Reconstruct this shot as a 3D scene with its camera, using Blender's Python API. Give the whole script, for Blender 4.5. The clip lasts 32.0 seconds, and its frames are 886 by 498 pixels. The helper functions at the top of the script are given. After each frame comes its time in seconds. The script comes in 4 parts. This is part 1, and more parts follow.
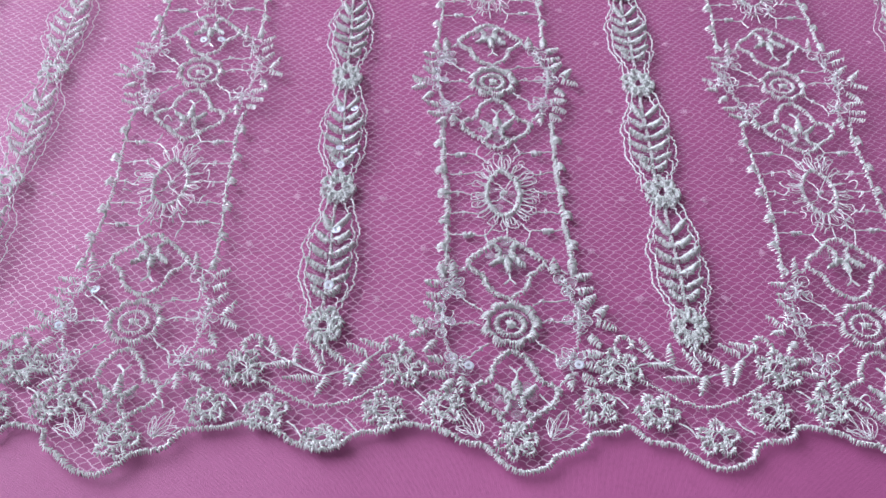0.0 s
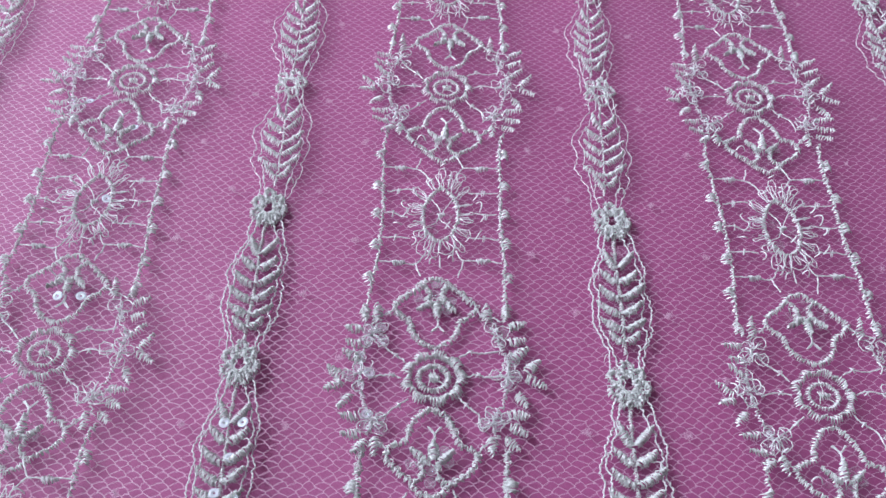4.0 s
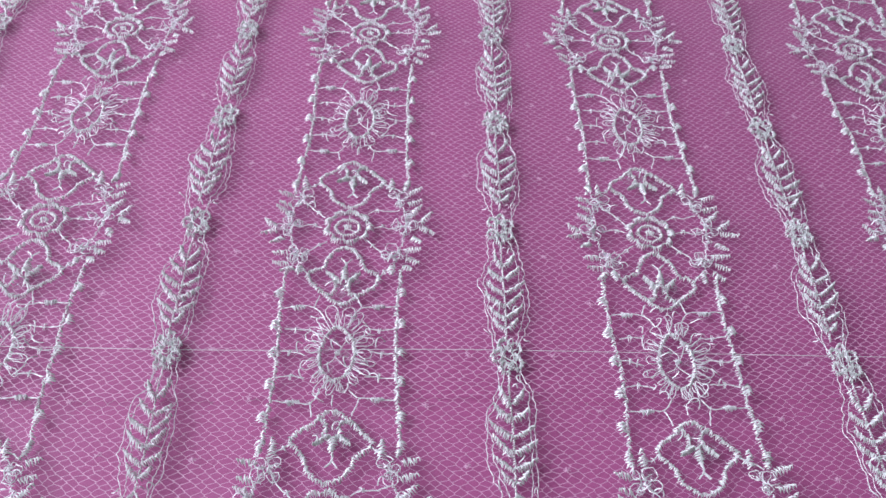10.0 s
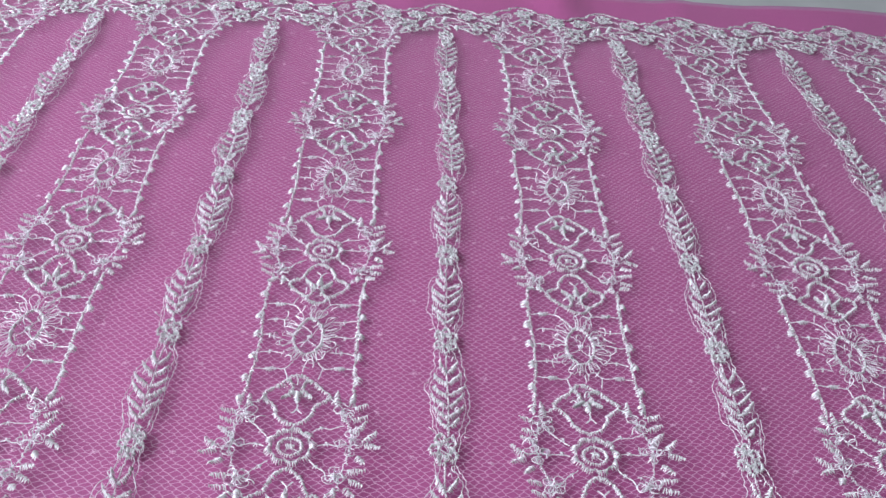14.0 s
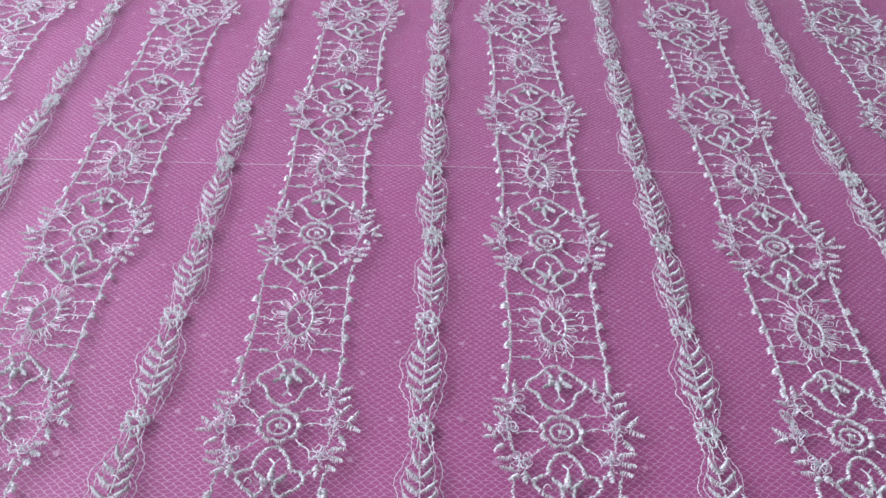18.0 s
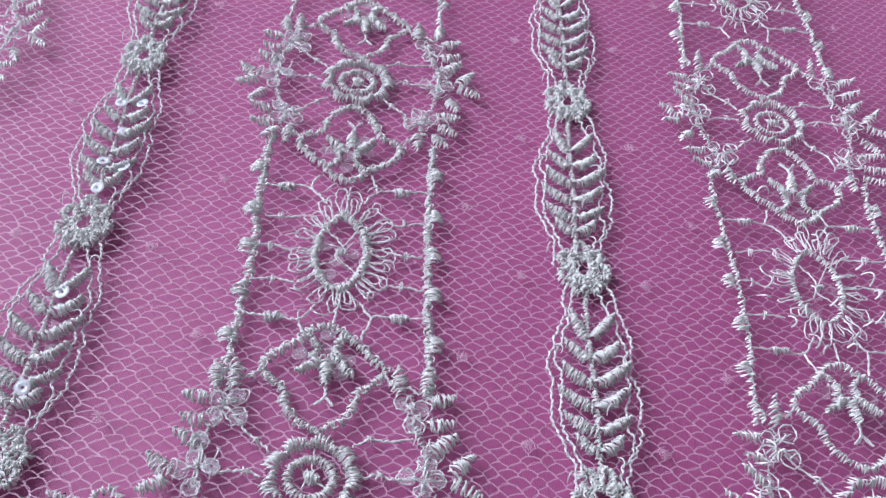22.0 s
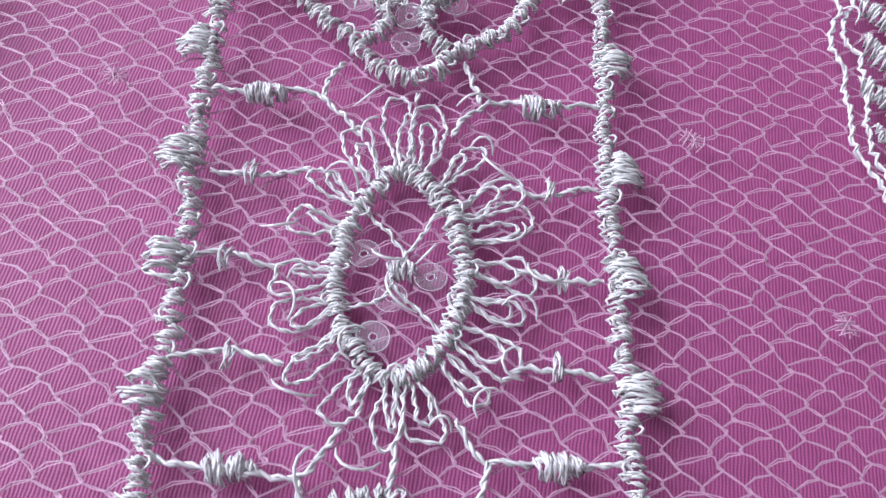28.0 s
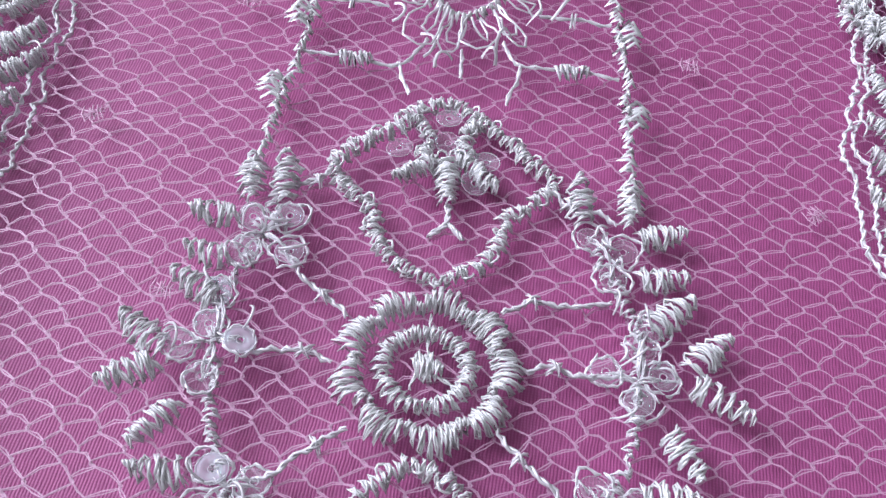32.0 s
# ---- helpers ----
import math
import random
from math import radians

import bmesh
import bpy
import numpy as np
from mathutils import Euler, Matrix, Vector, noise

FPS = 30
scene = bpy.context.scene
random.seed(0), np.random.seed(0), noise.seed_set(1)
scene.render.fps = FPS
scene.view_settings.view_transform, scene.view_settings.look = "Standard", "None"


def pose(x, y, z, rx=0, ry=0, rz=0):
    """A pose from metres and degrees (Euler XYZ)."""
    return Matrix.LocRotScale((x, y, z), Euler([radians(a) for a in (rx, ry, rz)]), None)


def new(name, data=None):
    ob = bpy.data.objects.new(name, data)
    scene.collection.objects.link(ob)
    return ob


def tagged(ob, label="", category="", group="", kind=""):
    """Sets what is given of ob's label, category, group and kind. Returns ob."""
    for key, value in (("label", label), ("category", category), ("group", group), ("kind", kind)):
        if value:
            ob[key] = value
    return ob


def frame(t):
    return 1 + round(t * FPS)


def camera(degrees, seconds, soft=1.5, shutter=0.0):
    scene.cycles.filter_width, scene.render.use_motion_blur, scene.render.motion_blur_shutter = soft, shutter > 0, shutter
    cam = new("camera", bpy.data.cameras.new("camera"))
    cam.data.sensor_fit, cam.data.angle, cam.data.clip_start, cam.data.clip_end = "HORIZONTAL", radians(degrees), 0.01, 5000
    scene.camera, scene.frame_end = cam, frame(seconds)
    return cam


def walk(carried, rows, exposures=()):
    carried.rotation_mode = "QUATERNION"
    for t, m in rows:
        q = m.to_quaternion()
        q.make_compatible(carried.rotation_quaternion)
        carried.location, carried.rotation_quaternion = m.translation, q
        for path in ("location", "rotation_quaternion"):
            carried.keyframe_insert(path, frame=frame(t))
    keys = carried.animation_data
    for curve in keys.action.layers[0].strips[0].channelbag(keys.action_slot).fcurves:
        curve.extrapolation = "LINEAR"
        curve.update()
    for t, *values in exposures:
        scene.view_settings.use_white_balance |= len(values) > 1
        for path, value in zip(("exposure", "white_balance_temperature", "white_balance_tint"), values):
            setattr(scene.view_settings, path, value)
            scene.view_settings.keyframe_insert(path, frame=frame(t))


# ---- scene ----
cam = camera(51.86, 32.0, soft=1.5)
# seconds, eye (m), heading, tilt and roll (degrees)
PATH = [
    (0, -0.02665, -0.15613, 0.23831, -1.976, -51.509, 1.944),
    (0.5, -0.02755, -0.14630, 0.23462, -1.765, -51.740, 1.360),
    (1, -0.02848, -0.13024, 0.23163, -1.533, -52.231, 0.917),
    (1.5, -0.02708, -0.10868, 0.23092, -1.570, -52.665, 0.697),
    (2, -0.01798, -0.08753, 0.23011, -2.143, -53.055, 0.987),
    (2.5, -0.01284, -0.07418, 0.23252, -2.514, -53.203, 1.775),
    (4.5, 0.00389, 0.01372, 0.23804, 0.505, -53.580, 1.975),
    (5, 0.00703, 0.03851, 0.23954, 1.610, -53.616, 0.413),
    (5.5, 0.00872, 0.06420, 0.23591, 1.619, -53.073, 0.217),
    (6, 0.01007, 0.09391, 0.22999, 1.531, -53.115, 0.280),
    (6.5, 0.01323, 0.12998, 0.23122, 1.393, -53.250, -0.494),
    (7, 0.01427, 0.16555, 0.22314, 0.874, -53.508, -0.537),
    (7.5, 0.01401, 0.19667, 0.22036, -0.762, -53.546, 0.003),
    (8, 0.01907, 0.22851, 0.22738, -2.708, -53.355, 0.692),
    (8.5, 0.02247, 0.25449, 0.23424, -2.940, -52.510, 1.631),
    (9, 0.02299, 0.28132, 0.23525, -1.265, -50.809, 1.606),
    (9.5, 0.02121, 0.31846, 0.24340, -1.349, -49.103, 2.574),
    (10, 0.02703, 0.35518, 0.25202, -1.809, -48.359, 3.029),
    (10.5, 0.02902, 0.38556, 0.26481, -2.692, -46.834, 4.199),
    (11, 0.03389, 0.41484, 0.27577, -1.969, -44.503, 3.012),
    (11.5, 0.03544, 0.42622, 0.27696, -2.292, -42.019, 3.076),
    (12, 0.03430, 0.45128, 0.28481, -2.366, -40.211, 3.393),
    (12.5, 0.03621, 0.48520, 0.28185, -2.672, -38.766, 3.331),
    (13, 0.03963, 0.50348, 0.27084, -3.056, -37.853, 3.939),
    (13.5, 0.03741, 0.50522, 0.26153, -3.224, -38.027, 4.537),
    (15.5, 0.03682, 0.36702, 0.29250, -2.106, -37.878, 2.827),
    (16, 0.04118, 0.31534, 0.30006, -1.361, -37.987, 2.055),
    (16.5, 0.04741, 0.28195, 0.29926, -0.949, -38.638, 1.989),
    (17, 0.04817, 0.23240, 0.30536, -0.544, -39.496, 1.827),
    (17.5, 0.05005, 0.17984, 0.30579, -0.386, -39.876, 1.749),
    (18, 0.06103, 0.12500, 0.29133, -0.267, -40.577, 1.924),
    (18.5, 0.05850, 0.08020, 0.27706, 0.087, -41.676, 1.726),
    (19, 0.05433, 0.04610, 0.26567, 0.544, -42.476, 1.467),
    (19.5, 0.04711, 0.01395, 0.24927, 0.883, -43.188, 1.814),
    (20, 0.04570, -0.01393, 0.23076, 0.676, -43.866, 2.114),
    (20.5, 0.04671, -0.03525, 0.21920, 0.510, -45.416, 2.971),
    (21, 0.03696, -0.05557, 0.19583, -1.497, -45.185, 4.704),
    (21.5, 0.02216, -0.05634, 0.18897, -6.547, -50.723, 9.368),
    (22, 0.01164, -0.07130, 0.16458, -5.541, -50.900, 9.171),
    (22.5, -0.00758, -0.08219, 0.14489, -4.742, -51.433, 8.787),
    (23, -0.02139, -0.07700, 0.12986, -4.263, -53.072, 7.489),
    (23.5, -0.01492, -0.05958, 0.11193, -5.560, -56.320, 8.237),
    (24, -0.00966, -0.05016, 0.10156, -7.723, -57.459, 10.244),
    (24.5, -0.00626, -0.04041, 0.09647, -8.223, -58.111, 10.499),
    (26.5, 0.00167, -0.00111, 0.07967, -5.117, -60.994, 8.702),
    (27, 0.00252, 0.00635, 0.07904, -5.431, -61.040, 8.966),
    (27.5, 0.00216, 0.01235, 0.07625, -5.931, -61.460, 9.551),
    (28, 0.00028, 0.02090, 0.07500, -6.767, -61.849, 10.322),
    (28.5, -0.00165, 0.03142, 0.07787, -6.549, -61.460, 10.238),
    (29, -0.00151, 0.03883, 0.07784, -7.476, -60.561, 11.079),
    (29.5, 0.00103, 0.04691, 0.08202, -5.413, -59.584, 9.223),
    (30, -0.00116, 0.05324, 0.08323, -5.376, -58.825, 9.415),
    (30.5, 0.00112, 0.06010, 0.08378, -3.690, -58.976, 8.526),
    (31, -0.00178, 0.06628, 0.08516, -3.489, -58.015, 8.998),
    (31.5, -0.00161, 0.07165, 0.08509, -2.323, -57.531, 8.240),
    (32, -0.00108, 0.07689, 0.08411, -1.688, -57.269, 7.570),
]
EXPOSURES = [(0.0, 0.06, 6500, 10), (2.0, -0.06, 6470, 10), (5.0, -0.15, 6440, 9), (6.0, -0.15, 6450, 9), (8.0, -0.25, 6500, 11), (10.0, -0.25, 6550, 12), (12.0, -0.1, 6650, 12), (13.0, -0.2, 6650, 12),
             (17.0, -0.17, 6550, 12), (19.0, -0.15, 6420, 10), (21.0, -0.08, 6420, 10), (22.0, -0.02, 6500, 12), (23.0, -0.27, 6420, 14), (24.0, -0.06, 6600, 16), (27.0, 0.0, 6600, 16), (32.0, -0.04, 6550, 15)]
LAMP = 51.5
CLOTH_DARK, CLOTH_LIGHT, CLOTH_WARM = (0.40, 0.081, 0.238), (0.535, 0.132, 0.335), (0.50, 0.118, 0.305)
PEARLS = [(-12.6, -12.7), (20.8, -12.3), (-130.7, 14.7), (-138.6, 0.9), (-108.5, 210.3), (-110.3, 177.8), (-115.6, 139.0), (-108.6, 139.3), (-127.3, 222.5),
          (-58.0, 99.1), (-52.9, 99.5), (-54.7, 88.8), (-57.2, 78.7), (-52.2, 77.3), (-56.4, 70.2), (-47.7, -16.8), (-55.9, 40.2), (-56.9, 17.0)]
walk(cam, [(t, pose(x, y, z, 90 + tilt, 0, head) @ pose(0, 0, 0, 0, 0, roll)) for t, x, y, z, head, tilt, roll in PATH],
     exposures=EXPOSURES)

# ---- light: daylight through the one window of a plain room, at the left of the table ----
world = bpy.data.worlds.new("daylight")
world.use_nodes = True
scene.world = world
wn = world.node_tree
sky = wn.nodes.new("ShaderNodeTexSky")
sky.sky_type, sky.sun_disc = "NISHITA", False
sky.sun_elevation, sky.sun_rotation = radians(35), radians(150)
wn.links.new(sky.outputs[0], wn.nodes["Background"].inputs[0])
wn.nodes["Background"].inputs[1].default_value = 0.12
window_light = new("window_light", bpy.data.lights.new("window_light", "AREA"))
window_light.data.shape, window_light.data.size, window_light.data.size_y = "RECTANGLE", 1.3, 1.5
window_light.data.energy, window_light.data.color = LAMP, (0.84, 0.897, 1.02)
window_light.matrix_world = pose(-0.96, 0.7, 0.95, 0, -90, 0)

MM = 0.001
Q, P = 114.0, 117.9          # column pitch and row pitch of the lace, mm


# ---- materials ----
def material(name, base, rough=0.5):
    m = bpy.data.materials.new(name)
    m.use_nodes = True
    b = m.node_tree.nodes["Principled BSDF"]
    b.inputs["Base Color"].default_value = (*base, 1)
    b.inputs["Roughness"].default_value = rough
    return m, m.node_tree, b


def node(tree, kind, **inputs):
    n = tree.nodes.new(kind)
    for key, value in inputs.items():
        n.inputs[key.replace("_", " ")].default_value = value
    return n


def ramp(tree, source, a, b, lo=0.0, hi=1.0):
    r = tree.nodes.new("ShaderNodeValToRGB")
    r.color_ramp.elements[0].color, r.color_ramp.elements[1].color = (*a, 1), (*b, 1)
    r.color_ramp.elements[0].position, r.color_ramp.elements[1].position = lo, hi
    tree.links.new(source, r.inputs[0])
    return r.outputs[0]


def mix(tree, a, b, factor, how="MIX"):
    m = tree.nodes.new("ShaderNodeMix")
    m.data_type, m.blend_type = "RGBA", how
    for socket, value in ((m.inputs[6], a), (m.inputs[7], b), (m.inputs[0], factor)):
        if hasattr(value, "is_linked"):
            tree.links.new(value, socket)
        else:
            socket.default_value = (*value, 1) if isinstance(value, tuple) else value
    return m.outputs[2]


def place(tree, scale=(1, 1, 1), turn=0.0):
    c = tree.nodes.new("ShaderNodeTexCoord")
    m = node(tree, "ShaderNodeMapping", Scale=scale, Rotation=(0, 0, turn))
    tree.links.new(c.outputs["Object"], m.inputs[0])
    return m.outputs[0]


def thread_material(name, base, rough, sheen, lustre=0.4):
    m, t, b = material(name, base, rough)
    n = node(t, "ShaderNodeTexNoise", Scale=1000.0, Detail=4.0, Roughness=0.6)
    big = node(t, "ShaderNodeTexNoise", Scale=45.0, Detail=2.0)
    fibre = node(t, "ShaderNodeTexNoise", Scale=2600.0, Detail=3.0, Roughness=0.7)
    isl = t.nodes.new("ShaderNodeNewGeometry")
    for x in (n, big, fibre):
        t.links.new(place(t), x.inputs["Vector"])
    # fine dark specks painted into the colour stand for the thread's uneven sheen
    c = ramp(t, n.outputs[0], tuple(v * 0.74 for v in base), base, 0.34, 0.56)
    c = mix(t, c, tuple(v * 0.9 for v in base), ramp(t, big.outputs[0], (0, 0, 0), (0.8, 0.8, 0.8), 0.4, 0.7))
    # tone per island likewise puts uneven lustre into the colour
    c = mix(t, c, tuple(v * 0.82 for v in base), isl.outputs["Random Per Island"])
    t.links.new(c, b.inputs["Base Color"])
    relief = node(t, "ShaderNodeBump", Strength=0.5, Distance=0.00012)
    t.links.new(fibre.outputs[0], relief.inputs["Height"])
    t.links.new(relief.outputs[0], b.inputs["Normal"])
    b.inputs["Sheen Weight"].default_value = sheen
    b.inputs["Sheen Roughness"].default_value = 0.4
    b.inputs["Specular IOR Level"].default_value = 0.8
    # the lustre of rayon
    b.inputs["Coat Weight"].default_value = lustre
    b.inputs["Coat Roughness"].default_value = 0.22
    b.inputs["Coat IOR"].default_value = 1.7
    # thin fibres let light through
    b.inputs["Subsurface Weight"].default_value = 0.15
    b.inputs["Subsurface Radius"].default_value = (1.0, 0.92, 1.0)
    b.inputs["Subsurface Scale"].default_value = 0.0006
    return m


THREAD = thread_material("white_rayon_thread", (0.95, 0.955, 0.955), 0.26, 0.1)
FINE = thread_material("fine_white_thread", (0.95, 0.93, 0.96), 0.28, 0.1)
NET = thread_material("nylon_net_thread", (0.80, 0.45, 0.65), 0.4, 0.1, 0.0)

def film(name, base, cover, rough):
    """Thin clear plastic: mostly seen through, with a gloss."""
    m, t, b = material(name, base, rough)
    b.inputs["Thin Film Thickness"].default_value = 420.0
    b.inputs["Thin Film IOR"].default_value = 1.6
    clear = t.nodes.new("ShaderNodeBsdfTransparent")
    both = t.nodes.new("ShaderNodeMixShader")
    info = t.nodes.new("ShaderNodeObjectInfo")
    part_of = t.nodes.new("ShaderNodeMapRange")
    part_of.inputs["To Min"].default_value, part_of.inputs["To Max"].default_value = cover * 0.6, cover * 1.4
    t.links.new(info.outputs["Random"], part_of.inputs["Value"])
    t.links.new(part_of.outputs[0], both.inputs[0])
    t.links.new(clear.outputs[0], both.inputs[1])
    t.links.new(b.outputs[0], both.inputs[2])
    t.links.new(both.outputs[0], t.nodes["Material Output"].inputs[0])
    return m


SEQUIN = film("clear_iridescent_sequin", (0.9, 0.88, 0.94), 0.09, 0.08)
# whiter, denser cover puts the bright refracted edge of a sequin into the material
RIM = film("clear_sequin_rim", (0.95, 0.93, 0.97), 0.36, 0.08)
PEARL = film("pearl_white_sequin", (0.88, 0.86, 0.95), 0.26, 0.1)

OPAL, ot, ob_ = material("opal_sequin", (0.80, 0.80, 0.90), 0.1)
ob_.inputs["Thin Film Thickness"].default_value = 450.0
ob_.inputs["Coat Weight"].default_value = 0.5
# woven pink cotton: fine ribs with a cross thread, and slow stains of tone
CLOTH, ct, cb = material("pink_woven_cloth", (0.55, 0.14, 0.34), 0.5)
rib = ct.nodes.new("ShaderNodeTexWave")
rib.wave_type, rib.bands_direction = "BANDS", "X"
for key, value in (("Scale", 930.0), ("Distortion", 3.0), ("Detail", 2.0), ("Detail Scale", 0.6)):
    rib.inputs[key].default_value = value
ct.links.new(place(ct, (1, 1, 1), 0.10), rib.inputs["Vector"])
weft = ct.nodes.new("ShaderNodeTexWave")
weft.wave_type, weft.bands_direction = "BANDS", "Y"
for key, value in (("Scale", 1100.0), ("Distortion", 1.5), ("Detail", 2.0)):
    weft.inputs[key].default_value = value
ct.links.new(place(ct, (1, 1, 1), 0.10), weft.inputs["Vector"])
slow = node(ct, "ShaderNodeTexNoise", Scale=9.0, Detail=3.0)
ct.links.new(place(ct), slow.inputs["Vector"])
fuzz = node(ct, "ShaderNodeTexNoise", Scale=900.0, Detail=2.0)
ct.links.new(place(ct), fuzz.inputs["Vector"])
tone = ramp(ct, rib.outputs["Fac"], CLOTH_DARK, CLOTH_LIGHT, 0.15, 0.75)
tone = mix(ct, tone, tuple(v * 0.8 for v in CLOTH_DARK), ramp(ct, weft.outputs["Fac"], (0.4, 0.4, 0.4), (0, 0, 0), 0.0, 0.5))
tone = mix(ct, tone, CLOTH_WARM, ramp(ct, slow.outputs[0], (0, 0, 0), (0.5, 0.5, 0.5), 0.35, 0.75))
tone = mix(ct, tone, tuple(v * 0.8 for v in CLOTH_DARK), ramp(ct, fuzz.outputs[0], (0.3, 0.3, 0.3), (0, 0, 0), 0.3, 0.5))
ct.links.new(tone, cb.inputs["Base Color"])
bump = node(ct, "ShaderNodeBump", Strength=0.4, Distance=0.00008)
ct.links.new(rib.outputs["Fac"], bump.inputs["Height"])
ct.links.new(bump.outputs[0], cb.inputs["Normal"])
cb.inputs["Sheen Weight"].default_value = 0.22
cb.inputs["Sheen Roughness"].default_value = 0.35
cb.inputs["Sheen Tint"].default_value = (0.95, 0.8, 1.0, 1)
cb.inputs["Specular IOR Level"].default_value = 0.45

TABLE, tt, tb = material("pale_grey_table", (0.42, 0.44, 0.43), 0.55)
tn = node(tt, "ShaderNodeTexNoise", Scale=30.0, Detail=5.0)
tt.links.new(place(tt), tn.inputs["Vector"])
tt.links.new(ramp(tt, tn.outputs[0], (0.40, 0.42, 0.41), (0.46, 0.48, 0.47), 0.3, 0.7), tb.inputs["Base Color"])


# ---- mesh helpers: every mesh is gathered in millimetres ----
class Yarn:
    """Gathers the faces of threads and stitches of one part."""

    steps, rim = 2, 0

    def __init__(self, seed=1, fine=False):
        self.v, self.f, self.fine = [], [], fine
        self.rng = random.Random(seed)

    def j(self, a):
        return self.rng.uniform(-a, a)

    def grid(self, rings, closed):
        """Faces between rows of points of equal count."""
        n, base = len(rings[0]), len(self.v)
        for ring in rings:
            self.v.extend(ring)
        for a in range(len(rings) - 1):
            for b in range(n if closed else n - 1):
                c = (b + 1) % n
                self.f.append((base + a * n + b, base + a * n + c, base + (a + 1) * n + c, base + (a + 1) * n + b))

    def sweep(self, pts, r, sides, closed=False):
        """A round thread through points in space."""
        m, rings = len(pts), []
        for i in range(m + 1 if closed else m):
            p = pts[i % m]
            a = pts[(i - 1) % m] if closed else pts[max(i - 1, 0)]
            b = pts[(i + 1) % m] if closed else pts[min(i + 1, m - 1)]
            dx, dy = b[0] - a[0], b[1] - a[1]
            l = math.hypot(dx, dy) or 1e-6
            nx, ny = -dy / l, dx / l
            w = r if closed or 0 < i < m - 1 else r * 0.55
            rings.append([(p[0] + nx * w * math.cos(t), p[1] + ny * w * math.cos(t), p[2] + w * math.sin(t))
                          for t in (2 * math.pi * (s + (0.25 if sides % 2 else 0.5)) / sides for s in range(sides))])
        self.grid(rings, True)

    def roof(self, pts, r):
        """A laid thread whose underside is never seen."""
        m, rings = len(pts), []
        for i, p in enumerate(pts):
            a, b = pts[max(i - 1, 0)], pts[min(i + 1, m - 1)]
            dx, dy = b[0] - a[0], b[1] - a[1]
            l = math.hypot(dx, dy) or 1e-6
            nx, ny = -dy / l * r, dx / l * r
            rings.append([(p[0] + nx, p[1] + ny, p[2]), (p[0], p[1], p[2] + r * 0.9), (p[0] - nx, p[1] - ny, p[2])])
        self.grid(rings, False)

    def zig(self, ends, h=0.7, r=0.32, z=0.25, mess=0.5):
        """One thread laid to and fro over the given ends, arched between them."""
        steps, path = (4 if self.fine else self.steps), []
        rises = [e[2] if len(e) > 2 else 0.0 for e in ends]
        ends = [(e[0], e[1]) for e in ends]
        r *= 0.84 if self.fine else (0.74 if self.steps > 1 else 1.15)
        last = len(ends) - 2
        for i, (p, q) in enumerate(zip(ends, ends[1:])):
            lift, bow = h + self.j(0.28), self.j(mess)
            # the thread turns in a small round loop at each end
            if self.fine and 0 < i < last:
                a, b = ends[i - 1], ends[i + 2]
                gx, gy = (b[0] - a[0]) * 0.5, (b[1] - a[1]) * 0.5
                g = min(1.0, 0.26 / (math.hypot(gx, gy) or 1e-6))
                path.append((p[0] - gx * g, p[1] - gy * g, z + rises[i]))
                p, q = (p[0] + gx * g, p[1] + gy * g), (q[0] - gx * g, q[1] - gy * g)
            dx, dy = q[0] - p[0], q[1] - p[1]
            for k in range(steps):
                s = k / steps
                up = math.sin(math.pi * s)
                high = lift * up ** 0.6 if steps > 1 else lift * self.rng.uniform(0.3, 0.9)
                path.append((p[0] + dx * s - dy * bow * up * 0.3, p[1] + dy * s + dx * bow * up * 0.3, z + high + rises[i] + (rises[i + 1] - rises[i]) * s))
        path.append((*ends[-1], z + rises[-1]))
        if not self.fine:
            self.roof(path, r)
            return
        turn = self.rng.random() * 6
        for strand in (0, 1):
            out = []
            for i, (x, y, zz) in enumerate(path):
                a, b = path[max(i - 1, 0)], path[min(i + 1, len(path) - 1)]
                l = math.hypot(b[0] - a[0], b[1] - a[1]) or 1e-6
                t = turn + i * 1.35 + strand * math.pi
                c = r * 0.62 * math.cos(t)
                out.append((x - (b[1] - a[1]) / l * c, y + (b[0] - a[0]) / l * c, zz + r * 0.55 * math.sin(t) + self.j(0.05)))
            self.sweep(out, r * 0.54, 5)

    def stitch(self, p, q, h=0.7, r=0.3, z=0.25):
        """One thread laid in an arch from p to q."""
        self.zig([p, q], h, r, z)

    def tube(self, pts, r, closed=False, sides=0):
        """A thread along points (x, y, z)."""
        self.sweep(pts, r, sides or (5 if self.fine else 3), closed)

    def yarn(self, path, r=0.2, z=0.5, wave=0.12, step=1.0, closed=False, ply=True):
        """A loosely laid thread, of two twisted strands where it is seen from near."""
        step = step * (0.5 if self.fine else 1.3)
        r *= 1.0 if self.fine else 0.8
        ply = ply and self.steps > 1 and not closed
        spin = 1.15 if self.fine else 1.9
        pts = resample(path, step, closed)
        turn, drift, lift = self.rng.random() * 6, 0.0, 0.0
        middle = []
        for x, y, tx, ty in pts:
            drift = drift * 0.8 + self.j(wave * 1.2)
            lift = lift * 0.7 + self.j(wave)
            middle.append((x - ty * drift, y + tx * drift, tx, ty, z + lift))
        for strand in range(2 if ply else 1):
            out = []
            for i, (x, y, tx, ty, zz) in enumerate(middle):
                a = turn + i * spin + strand * math.pi
                k = r * 0.62 * math.cos(a) if ply else 0.0
                out.append((x - ty * k, y + tx * k, zz + (r * 0.6 * math.sin(a) if ply else 0.0)))
            if self.fine or closed:
                self.tube(out, r * (0.68 if ply else 1.0), closed)
            else:
                self.roof(out, r * (0.8 if ply else 1.1))

